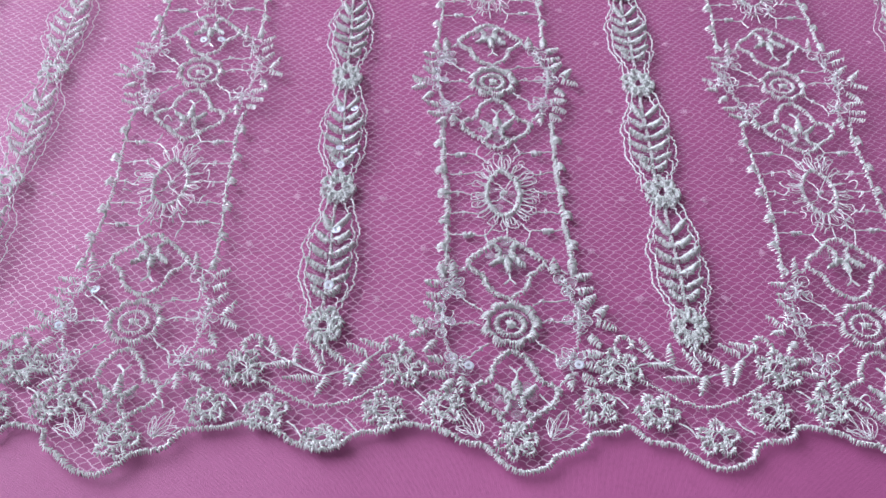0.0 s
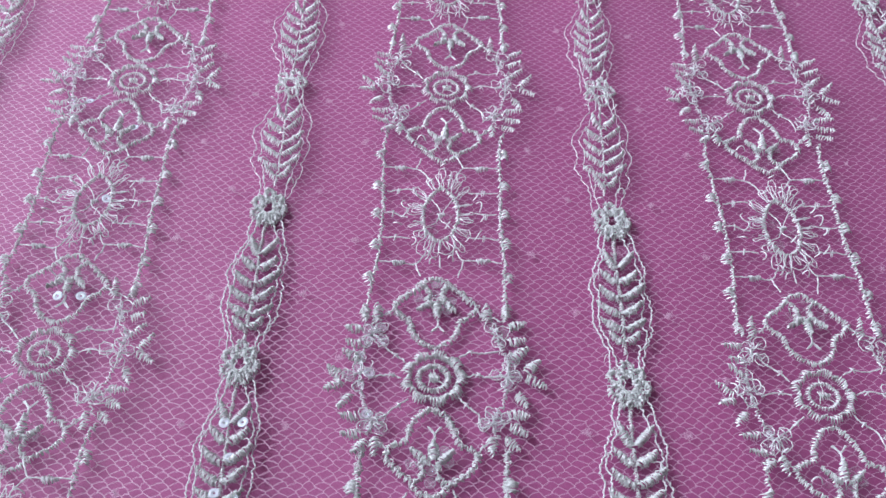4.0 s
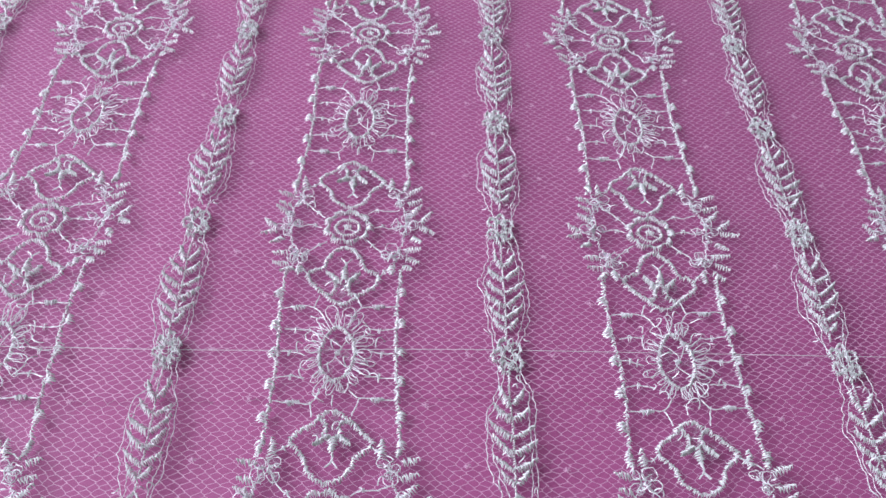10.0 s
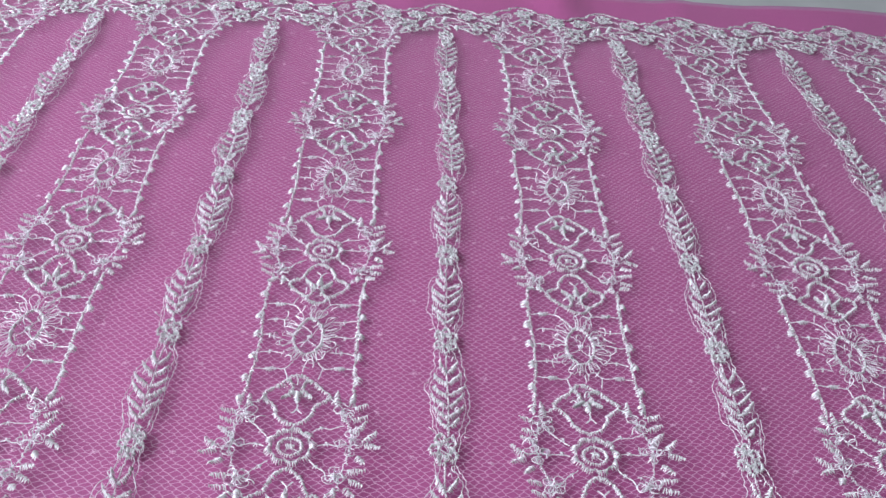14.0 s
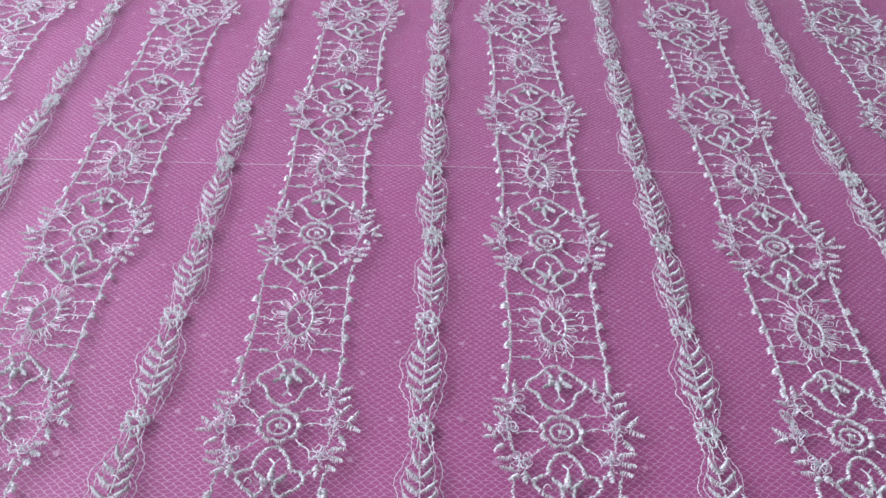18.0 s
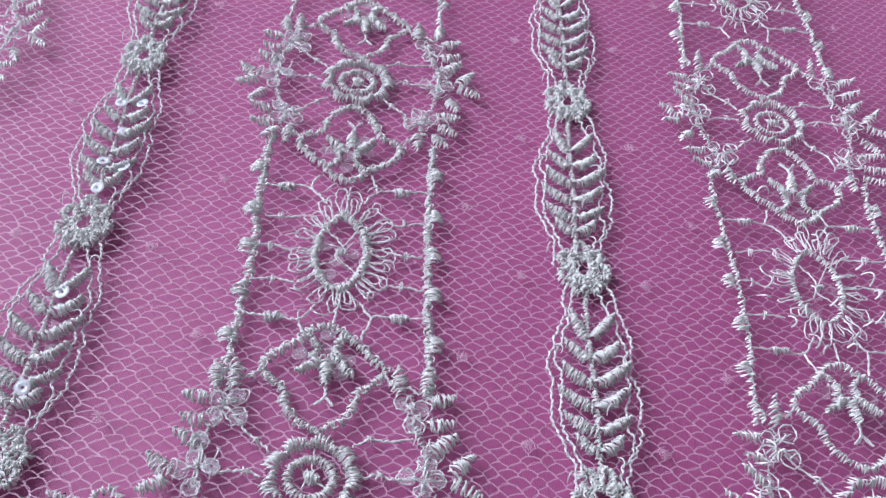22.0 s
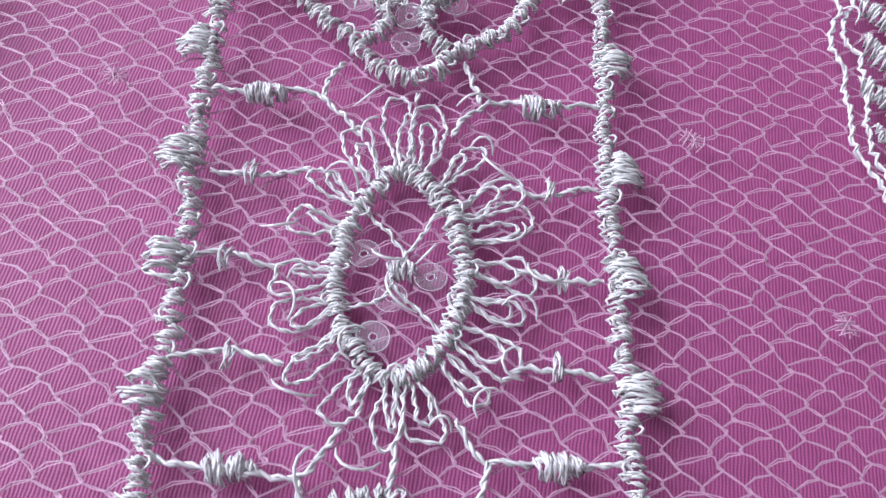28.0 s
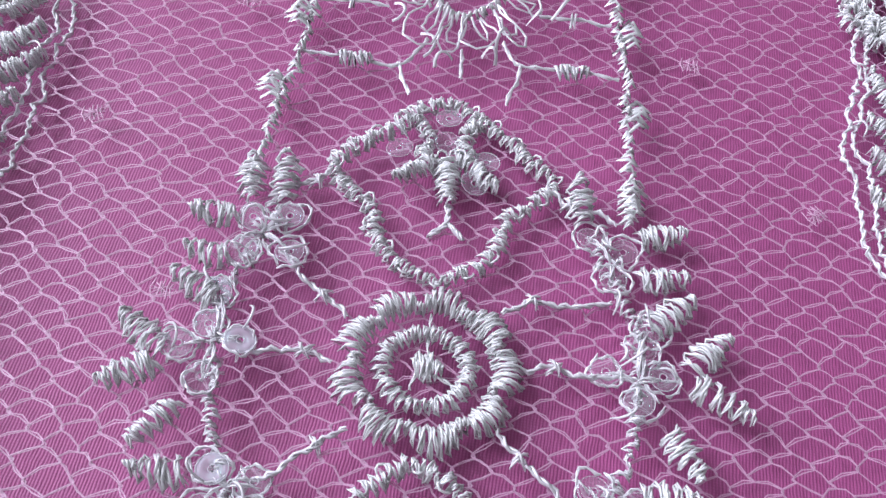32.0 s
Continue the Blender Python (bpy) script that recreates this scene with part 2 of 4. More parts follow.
    def cord(self, path, width=1.7, pitch=0.85, h=0.75, slant=0.35, r=0.34, closed=False, rough=0.15):
        """A wrapped cord: a thread laid to and fro across a path."""
        ends = []
        for i, (x, y, tx, ty) in enumerate(resample(path, pitch * 0.43, closed)):
            w = (width / 2 + self.j(rough * 1.5)) * (1 if i % 2 else -1)
            s = self.j(rough)
            ends.append((x + ty * w + tx * s + self.j(rough * 0.5), y - tx * w + ty * s + self.j(rough * 0.5)))
        if closed:
            ends.append(ends[0])
        self.zig(ends, h, r, 0.2)
        if self.fine and width > 1.2:
            # loose loops that have slipped out of the wrapping
            for x, y, tx, ty in resample(path, 3.4, closed):
                w, k = self.rng.choice((-1, 1)) * width * 0.5, self.rng.uniform(0.4, 1.0)
                loop = [(x + ty * w * m + tx * a * k, y - tx * w * m + ty * a * k) for a, m in ((-0.9, 0.5), (-0.6, 1.2), (0.1, 1.5), (0.7, 1.15), (0.9, 0.4))]
                self.sweep([(*p, 0.5 + 0.5 * n + self.j(0.1)) for p, n in zip(loop, (0, 0.7, 1, 0.8, 0.1))], 0.15, 5)

    def curls(self, spots, reach, size=2.2, r=0.15):
        """Loose ends of thread that curl over the embroidery near the given spots."""
        for sx, sy in spots:
            x, y = sx + self.j(reach), sy + self.j(reach)
            a, k, turn = self.rng.random() * 6.3, size * self.rng.uniform(0.5, 1.2), self.rng.choice((-1, 1)) * self.rng.uniform(0.15, 0.6)
            z, up = 0.4 + self.rng.random() * 0.5, self.rng.uniform(0.5, 2.2)
            path = []
            for i in range(7):
                path.append((x, y, z + up * math.sin(math.pi * i / 6)))
                x, y, a = x + math.cos(a) * k * 0.4, y + math.sin(a) * k * 0.4, a + turn
            if self.fine:
                self.sweep(path, r, 5)
            else:
                self.roof(path, r * 1.5)

    def leaf(self, base, tip, width=2.8, pitch=0.95, h=0.8, bow=0.0, rise=0.0):
        """A zigzag-stitched leaf from its base to its tip."""
        dx, dy = tip[0] - base[0], tip[1] - base[1]
        l = math.hypot(dx, dy)
        tx, ty = dx / l, dy / l
        n = max(7, round(l / pitch * (2 if self.fine else 2.1)))
        ends = []
        for k in range(n + 1):
            s = k / n
            w = width / 2 * (0.35 + 0.65 * math.sin(math.pi * (0.16 + 0.76 * s)) ** 0.6) * (1 - 0.55 * s ** 3) + self.j(0.3)
            w *= 1 if k % 2 else -1
            b = bow * math.sin(math.pi * s)
            e = 0.22 * (1 if k % 2 else -1) + self.j(0.16)
            ends.append((base[0] + dx * s - ty * (b - w) + tx * e, base[1] + dy * s + tx * (b - w) + ty * e, rise * s))
        self.zig(ends, h, 0.33, 0.22)

    def radial(self, centre, r0, r1, n, sx=1.0, sy=1.0, lobes=0, deep=0.0, h=0.8, r=0.33, gap=0.0, phase=0.0):
        """A ring of zigzag stitches that point at a centre; lobes make petals of it."""
        runs = [[]]
        for k in range(2 * n + 1):
            a = math.pi * (k + self.j(0.24)) / n + phase
            lobe = abs(math.cos(lobes * (a - phase) / 2)) if lobes else 1.0
            if lobe < gap:
                if runs[-1]:
                    runs.append([])
                continue
            o = (r1 - deep * (1 - lobe) ** 1.5 + self.j(0.22)) if k % 2 else r0 + self.j(0.2)
            runs[-1].append((centre[0] + o * math.cos(a) * sx, centre[1] + o * math.sin(a) * sy))
        for run in runs:
            if len(run) > 1:
                self.zig(run, h, r, 0.2, 0.25)

    def disc(self, x, y, z, r=1.5, lean=(0.0, 0.0), segs=12):
        """A cupped sequin with a hole and, where it is seen from near, rounded rims."""
        def turned(prof):
            rings = [[(x + r * a * math.cos(t), y + r * a * math.sin(t), z + b + r * a * (lean[0] * math.cos(t) + lean[1] * math.sin(t)))
                      for t in (2 * math.pi * s / segs for s in range(segs))] for a, b in prof]
            self.grid(rings[::-1], True)

        if not self.fine:
            turned(((0.28, 0.0), (1.0, 0.12), (0.9, 0.2)))
            return
        turned(((0.24, 0.0), (0.62, -0.03), (1.0, 0.10), (1.0, 0.16), (0.62, 0.04), (0.24, 0.07), (0.24, 0.0)))
        self.rim = len(self.f)
        for a, b, w in ((1.0, 0.13, 0.045), (0.25, 0.04, 0.05)):
            turned([(a + w * math.cos(u), b + w * 1.5 * math.sin(u)) for u in (2 * math.pi * k / 5 for k in range(6))])

    def mesh(self, name, mat, smooth=True):
        me = bpy.data.meshes.new(name)
        me.from_pydata([(x * MM, y * MM, z * MM) for x, y, z in self.v], [], self.f)
        me.materials.append(mat)
        if self.rim and mat is not OPAL:
            me.materials.append(RIM)
            me.polygons.foreach_set("material_index", [0] * self.rim + [1] * (len(self.f) - self.rim))
        if smooth:
            me.polygons.foreach_set("use_smooth", [True] * len(me.polygons))
        return me


def spline(pts, closed=False, per=8):
    """A smooth line through control points."""
    n, out = len(pts), []
    for i in range(n if closed else n - 1):
        a, b, c, d = ((pts[(i + k) % n] if closed else pts[min(max(i + k, 0), n - 1)]) for k in (-1, 0, 1, 2))
        for s in range(per):
            t = s / per
            out.append(tuple(0.5 * (2 * b[m] + (c[m] - a[m]) * t + (2 * a[m] - 5 * b[m] + 4 * c[m] - d[m]) * t * t
                                    + (3 * b[m] - a[m] - 3 * c[m] + d[m]) * t ** 3) for m in (0, 1)))
    return out + ([] if closed else [tuple(pts[-1])])


def resample(path, step, closed=False):
    """Points every step along a path, with the way it runs there: x, y, tx, ty."""
    pts = list(path) + ([path[0]] if closed else [])
    seg = [math.hypot(b[0] - a[0], b[1] - a[1]) for a, b in zip(pts, pts[1:])]
    total = sum(seg)
    n = max(2, round(total / step))
    out, i, gone = [], 0, 0.0
    for k in range(n if closed else n + 1):
        want = min(total * k / n, total - 1e-6)
        while i < len(seg) - 1 and gone + seg[i] < want:
            gone += seg[i]
            i += 1
        a, b, l = pts[i], pts[i + 1], seg[i] or 1e-6
        s = (want - gone) / l
        out.append((a[0] + (b[0] - a[0]) * s, a[1] + (b[1] - a[1]) * s, (b[0] - a[0]) / l, (b[1] - a[1]) / l))
    return out


def part(name, me, parent, m=None, label=""):
    """Links a mesh as one part under its parent."""
    ob = new(name, me)
    ob.parent = parent
    if m is not None:
        ob.matrix_basis = m
    return tagged(ob, label)


def flip(pts, sx=1, sy=1):
    return [(x * sx, y * sy) for x, y in pts]


# ---- the table and the pink cloth ----
def sheet(name, x0, x1, y0, y1, nx, ny, height, thick, mat):
    """A laid sheet with a surface of its own and a hem all round."""
    bm = bmesh.new()
    top = [[bm.verts.new((x0 + (x1 - x0) * i / nx, y0 + (y1 - y0) * j / ny, 0)) for i in range(nx + 1)] for j in range(ny + 1)]
    for row in top:
        for v in row:
            v.co.z = height(v.co.x, v.co.y)
    for j in range(ny):
        for i in range(nx):
            bm.faces.new((top[j][i], top[j][i + 1], top[j + 1][i + 1], top[j + 1][i]))
    edge = [e for e in bm.edges if e.is_boundary]
    low = bmesh.ops.extrude_edge_only(bm, edges=edge)
    for v in [g for g in low["geom"] if isinstance(g, bmesh.types.BMVert)]:
        v.co.z -= thick
    for f in bm.faces:
        f.smooth = True
    me = bpy.data.meshes.new(name)
    bm.to_mesh(me)
    bm.free()
    me.materials.append(mat)
    return new(name, me)


def cloth_height(x, y):
    z = -0.0018 + 0.0018 * noise.noise((x * 13, y * 13, 3.1)) + 0.0010 * noise.noise((x * 31, y * 21, 5.3)) + 0.0005 * noise.noise((x * 33, y * 33, 7.7))
    far = max(0.0, min(1.0, (y - 1.07) / 0.06))
    fold = 0.0055 * math.exp(-((x - 0.145) / 0.016) ** 2) + 0.0025 * math.exp(-((x - 0.035) / 0.012) ** 2)
    fold += 0.0015 * math.exp(-((x - 0.235) / 0.010) ** 2) + 0.0012 * noise.noise((x * 9, 0.4, 1.2))
    near = max(0.0, min(1.0, (-0.03 - y) / 0.03))
    z += near * 0.002 * noise.noise((x * 12, 2.2, 5.0))
    # under the lace the cloth stays just below the net
    return far * fold - 0.0008 - 0.0006 * math.log(1 + math.exp(-(z + 0.0008) / 0.0006))


def slab(name, lo, hi, mat, label, holes=()):
    """A board or wall between two corners, built of blocks round its holes (y0, y1, z0, z1)."""
    bm = bmesh.new()
    blocks = [(lo, hi)]
    for y0, y1, z0, z1 in holes:
        blocks = [(lo, (hi[0], y0, hi[2])), ((lo[0], y1, lo[2]), hi), ((lo[0], y0, lo[2]), (hi[0], y1, z0)), ((lo[0], y0, z1), (hi[0], y1, hi[2]))]
    for a, b in blocks:
        size = [q - p for p, q in zip(a, b)]
        mid = [(p + q) / 2 for p, q in zip(a, b)]
        bmesh.ops.create_cube(bm, size=1, matrix=Matrix.Translation(mid) @ Matrix.Diagonal((*size, 1)))
    me = bpy.data.meshes.new(name)
    bm.to_mesh(me)
    bm.free()
    me.materials.append(mat)
    return tagged(new(name, me), label, name.split("_")[0], kind="structure")


# unseen room, added to hold the window and shape its bounced light
PAINT, pw, pwb = material("grey_wall_paint", (0.50, 0.50, 0.49), 0.8)
pn = node(pw, "ShaderNodeTexNoise", Scale=60.0, Detail=4.0)
pw.links.new(place(pw), pn.inputs["Vector"])
pw.links.new(ramp(pw, pn.outputs[0], (0.47, 0.47, 0.46), (0.53, 0.53, 0.52), 0.3, 0.7), pwb.inputs["Base Color"])
FLOOR, fw, fwb = material("grey_floor", (0.34, 0.33, 0.32), 0.6)
fn = node(fw, "ShaderNodeTexNoise", Scale=14.0, Detail=6.0)
fw.links.new(place(fw), fn.inputs["Vector"])
fw.links.new(ramp(fw, fn.outputs[0], (0.28, 0.27, 0.26), (0.38, 0.37, 0.36), 0.3, 0.7), fwb.inputs["Base Color"])
slab("floor", (-1.1, -2.0, -0.85), (2.7, 3.3, -0.75), FLOOR, "plain grey floor of the room")
slab("ceiling", (-1.1, -2.0, 2.35), (2.7, 3.3, 2.45), PAINT, "plain light grey painted ceiling")
slab("wall_west", (-1.1, -2.0, -0.75), (-1.0, 3.3, 2.35), PAINT, "light grey painted wall with a wide window opening", ((-0.05, 1.45, 0.3, 1.6),))
slab("wall_east", (2.6, -2.0, -0.75), (2.7, 3.3, 2.35), PAINT, "plain light grey painted wall")
slab("wall_south", (-1.0, -2.0, -0.75), (2.6, -1.9, 2.35), PAINT, "plain light grey painted wall")
slab("wall_north", (-1.0, 3.2, -0.75), (2.6, 3.3, 2.35), PAINT, "plain light grey painted wall")
table = sheet("table_top", -0.85, 1.25, -0.75, 2.2, 4, 4, lambda x, y: -0.0075, 0.03, TABLE)
tagged(table, "wide pale grey matt table under the cloth", "table", kind="structure")
cloth = sheet("pink_cloth", -0.62, 0.80, -0.22, 1.151, 170, 170, cloth_height, 0.0016, CLOTH)
tagged(cloth, "bright pink woven cotton cloth lying under white lace", "cloth")

# ---- the lace ----
lace = new("lace_fabric")
tagged(lace, "white embroidered tulle lace with sequins on pink cloth", "lace fabric")

# where the rows of rosettes lie in each column: sideways shift and distance, mm
ROWS = {
    -1: [(-2.0, 2.7), (0.1, 119.3), (-0.3, 234.0), (-0.7, 351.9), (1.9, 468.7), (0.0, 586.7), (0.3, 707.9), (1.0, 824.4), (0.3, 942.1), (0.3, 1060)],
    0: [(1.0, 2.9), (0.1, 116.3), (0.8, 236.7), (-0.3, 352.7), (0.0, 472.7), (-1.5, 587.5), (-0.6, 710.4), (0.8, 825.1), (2.2, 943.0), (2.2, 1061)],
    1: [(-1.0, 2.6), (-0.3, 114.9), (-0.7, 237.8), (-2.0, 353.8), (-0.1, 471.9), (-1.7, 588.9), (-2.8, 710.7), (0.4, 825.1), (3.0, 942.6), (3.0, 1060)],
    2: [(0.0, 2.0), (0.0, 116.0), (0.0, 237.0), (0.1, 355.8), (0.4, 473.1), (-2.0, 592.2), (-2.2, 710.3), (2.2, 827.1), (3.4, 941.1), (3.4, 1058)],
}
COLS = range(-3, 5)


def knot(k, n):
    """The middle of the rosette in column k, row n."""
    dx, y = ROWS[min(max(k, -1), 2)][n]
    return k * Q + dx, y


def between(k, n):
    """The middle of the oval between rows n and n + 1."""
    (ax, ay), (bx, by) = knot(k, n), knot(k, n + 1)
    return (ax + bx) / 2 + (0.8 if n == 0 and k == 0 else 0), (ay + by) / 2 - (1.7 if n == 0 and k == 0 else 0)


def narrow(y):
    return 10 + (y - 10) * 0.92


# tulip frame over the rosette, with wings and a dome
TULIP = [(0, 10.2), (-4.9, 12.2), (-8.0, 15.4), (-9.0, 19.2), (-12.2, 22.4), (-14.6, 25.0), (-13.2, 27.9), (-9.8, 30.4), (-7.0, 32.6), (-4.6, 35.8),
         (0.2, 37.4), (3.6, 35.2), (6.9, 32.8), (10.2, 29.6), (14.2, 25.8), (12.4, 23.0), (8.6, 20.0), (7.2, 15.6), (4.4, 12.2)]
TULIP = [(x * 0.88, narrow(y)) for x, y in TULIP]
# the lower one ends in a small round dome
TREFOIL = [(0, 10.2), (-3.6, 12.0), (-5.8, 15.2), (-6.8, 18.0), (-7.4, 20.4), (-9.6, 21.0), (-11.8, 22.2), (-12.9, 24.0), (-11.6, 26.6), (-8.4, 29.8), (-5.4, 32.4),
           (-3.6, 34.6), (0.1, 36.4), (3.0, 35.2), (4.8, 33.2), (7.8, 30.8), (10.8, 28.6), (12.5, 26.0), (12.8, 24.2), (11.3, 22.2), (9.2, 21.3), (7.4, 20.6),
           (6.6, 18.2), (5.6, 15.4), (3.4, 12.2)]
# inside each tulip: two curled arms and three satin petals, base and tip and width
TULIP_ARMS = [[(-0.5, 26.4), (-2.9, 26.2), (-2.2, 28.8), (-3.0, 31.2), (-4.9, 32.4)], [(0.8, 26.6), (2.4, 27.0), (1.7, 29.2), (2.6, 31.4), (4.8, 32.4)]]
TULIP_PETALS = [((-1.6, 26.0), (-6.0, 22.4), 2.1), ((0.2, 26.0), (0.5, 20.0), 2.9), ((2.0, 26.5), (6.0, 23.0), 2.1)]
# satin leaves along both sides of the rosette: base and tip
LEAVES_L = [((-21.8, 24.0), (-21.4, 17.8)), ((-22.2, 15.8), (-27.5, 15.5)), ((-22.0, 10.5), (-26.8, 10.5)), ((-22.0, 5.2), (-27.4, 8.0)),
            ((-26.6, -1.0), (-31.4, 2.9)), ((-26.6, -2.2), (-31.9, -5.2)), ((-23.7, -6.2), (-27.4, -11.0)), ((-21.4, -13.1), (-26.6, -13.6)),
            ((-20.1, -18.6), (-25.8, -19.0)), ((-18.6, -20.4), (-22.3, -24.9)), ((-16.2, -19.4), (-15.8, -25.3)), ((-17.5, 18.4), (-17.9, 24.4))]
LEAVES_R = [((21.8, 25.4), (20.6, 19.0)), ((22.0, 18.1), (27.2, 19.0)), ((21.9, 12.7), (27.2, 13.4)), ((22.7, 6.5), (27.5, 10.8)),
            ((26.8, 2.6), (31.1, 6.6)), ((27.0, 1.2), (32.5, -2.4)), ((24.2, -4.2), (27.2, -9.5)), ((21.4, -10.9), (27.4, -11.8)),
            ((22.0, -14.6), (27.0, -17.5)), ((20.6, -18.6), (24.6, -22.2)), ((16.6, -18.6), (17.2, -24.0)), ((15.8, 19.6), (15.3, 25.2))]
SEQUINS = [(-20.4, 15.6), (-16.5, 16.2), (-20.7, 11.2), (-15.8, 11.6), (-22.3, 5.8), (-24.9, -0.3), (-18.9, 0.7), (-22.4, 2.2), (-21.9, -3.6),
           (-18.9, -12.6), (-14.9, -13.4), (-19.0, -16.6), (-15.0, -16.8), (16.6, 17.2), (20.2, 15.9), (19.0, 12.4), (22.8, 6.8), (18.0, 1.3),
           (21.8, 4.2), (23.9, 1.3), (21.3, -1.8), (16.6, -11.2), (18.4, -14.4), (14.6, -14.6), (20.6, -12.6)]
DOME_SEQUINS = [(-5.6, 27.2), (0.0, 28.6), (-0.2, 32.4), (4.6, 26.4), (3.4, 23.2)]
LINKS = [[(-9.0, 4.4), (-11.5, 7.0), (-13.4, 8.5), (-17.0, 12.5)], [(-9.6, -0.4), (-12.5, 0.6), (-15.9, 0.3), (-18.4, -1.0)],
         [(-7.3, -7.0), (-10.0, -9.2), (-12.7, -11.6), (-16.6, -14.6)], [(7.2, 6.8), (10.4, 8.8), (13.3, 8.4), (18.9, 9.9)],
         [(9.6, 0.5), (12.8, 1.3), (16.2, 0.6), (20.0, 1.8)], [(7.2, -6.0), (9.6, -8.8), (12.6, -11.2), (14.1, -15.3), (17.5, -13.4)],
         [(-12.6, 23.4), (-14.4, 21.6), (-17.0, 20.6), (-19.5, 19.0)], [(12.4, 23.6), (14.2, 21.8), (16.8, 21.2), (19.6, 19.4)],
         [(-12.8, -23.0), (-14.6, -21.4), (-16.4, -19.6)], [(12.8, -23.4), (14.4, -21.2), (16.8, -19.0)]]


def rosette_pieces(fine, seed, kind=Yarn):
    """The pieces of one rosette medallion: name, gathered mesh, material and label."""
    out = []

    def piece(name, mat=THREAD, label=""):
        y = kind(seed * 100 + len(out), fine)
        out.append((name, y, mat, label))
        return y

    y = piece("outer_ring")
    y.radial((0, 0), 6.7, 9.8, 66, 1.0, 0.95, lobes=9, deep=2.6, h=1.2, r=0.29)
    y = piece("inner_ring")
    y.radial((-0.2, -0.2), 3.6, 5.2, 32, 1.0, 0.92, h=0.75, r=0.28)
    y = piece("centre_knot")
    y.leaf((-1.5, 0.1), (1.5, 0), 2.9, 0.62, 0.9)
    y.yarn([(0.6, -0.8), (3.4, -2.6)], 0.2, 0.4)
    y.yarn([(-1.0, 0.4), (-1.6, -2.6)], 0.16, 0.4)
    y.yarn([(0, 1.0), (-0.3, 4.0), (0, 6.0)], 0.16, 0.4)
    for sy, name in ((1, "upper_tulip"), (-1, "lower_tulip")):
        y = piece(name)
        y.cord(spline(flip(TULIP if sy > 0 else TREFOIL, sy=sy), True), 1.45 if fine else 1.8, 0.95 if fine else 0.78, 0.8, 0.35, 0.29, True, 0.28)
        for arm in TULIP_ARMS:
            piece("tulip_arm").cord(spline(flip(arm, sy=sy)), 1.3 if fine else 1.6, 0.9 if fine else 0.75, 0.9, 0.3, 0.29, rough=0.3)
        for base, tip, width in TULIP_PETALS:
            y = piece("petal")
            y.leaf((base[0], base[1] * sy), (tip[0], tip[1] * sy), width if fine else width * 1.12, 0.62 if fine else 0.5, 1.1, rise=y.rng.uniform(0, 0.9))
        y = piece("stem", FINE)
        for line in ([(0.5, 20.2), (0.5, 17.8), (-1.5, 15.6)], [(0.5, 17.8), (2.4, 15.6)]):
            for off in (0.0, 0.25):
                y.yarn(spline([(u + off, v * sy) for u, v in line]), 0.26, 0.45, 0.1)
    for base, tip in LEAVES_L + LEAVES_R:
        y = piece("leaf")
        y.leaf(base, tip, 3.0, 0.98, 0.95, rise=y.rng.uniform(0, 1.2 if fine else 2.4))
    for i, line in enumerate(LINKS):
        y = piece("link_thread", FINE)
        y.yarn(spline(line), 0.27, 0.45, 0.25)
        mx, my = line[1]
        y.stitch((mx - 0.9, my - 0.8), (mx + 0.9, my + 0.7), 0.7, 0.3)
        y.stitch((mx - 0.6, my + 0.9), (mx + 0.6, my - 0.9), 0.8, 0.3)
    # threads that hold the sequins down
    for side in (-1, 1):
        y = piece("couching_thread", FINE)
        for sx, sy in SEQUINS:
            if sx * side > 0:
                a = y.rng.random() * 6
                arc = [(sx + (1.9 + y.j(0.3)) * math.cos(a + t * 0.9), sy + (1.9 + y.j(0.3)) * math.sin(a + t * 0.9)) for t in range(8)]
                y.yarn(spline(arc, per=3), 0.16 if fine else 0.19, 0.6 if fine else 0.6 + y.rng.random() * 1.2, 0.22 if fine else 0.4)
                y.stitch((sx - 0.3, sy - 0.2), (sx + 2.2 * math.cos(a + 1.5), sy + 2.2 * math.sin(a + 1.5)), 0.5, 0.2)
                hub = min(((19 * side, 14), (21.5 * side, 0.5), (17.3 * side, -14)), key=lambda c: (c[0] - sx) ** 2 + (c[1] - sy) ** 2)
                y.zig([(sx, sy), (hub[0] + y.j(0.4), hub[1] + y.j(0.4)), (sx + y.j(0.8), sy + y.j(0.8))], 0.6, 0.24)
        spine = [(18.5 * side, 18.5), (18.2 * side, 13.8), (21.5 * side, 8.0), (21.4 * side, 1.0), (20.6 * side, -6.0), (17.5 * side, -14.5), (18.5 * side, -19)]
        y.cord(spline(spine), 1.0, 1.2, 0.5, 0.5, 0.24, rough=0.4)
    y = piece("loose_thread", FINE)
    y.curls(SEQUINS + DOME_SEQUINS[:2] + flip(DOME_SEQUINS[:2], sy=-1), 1.6, 1.7)
    for i, (x, yy) in enumerate(SEQUINS + DOME_SEQUINS + flip(DOME_SEQUINS, sy=-1)):
        y = piece("sequin", PEARL if i in (4, 6, 9) else SEQUIN)
        y.disc(x, yy, 0.75, 1.55, (y.j(0.22), y.j(0.22)), 14 if fine else 8)
    return out


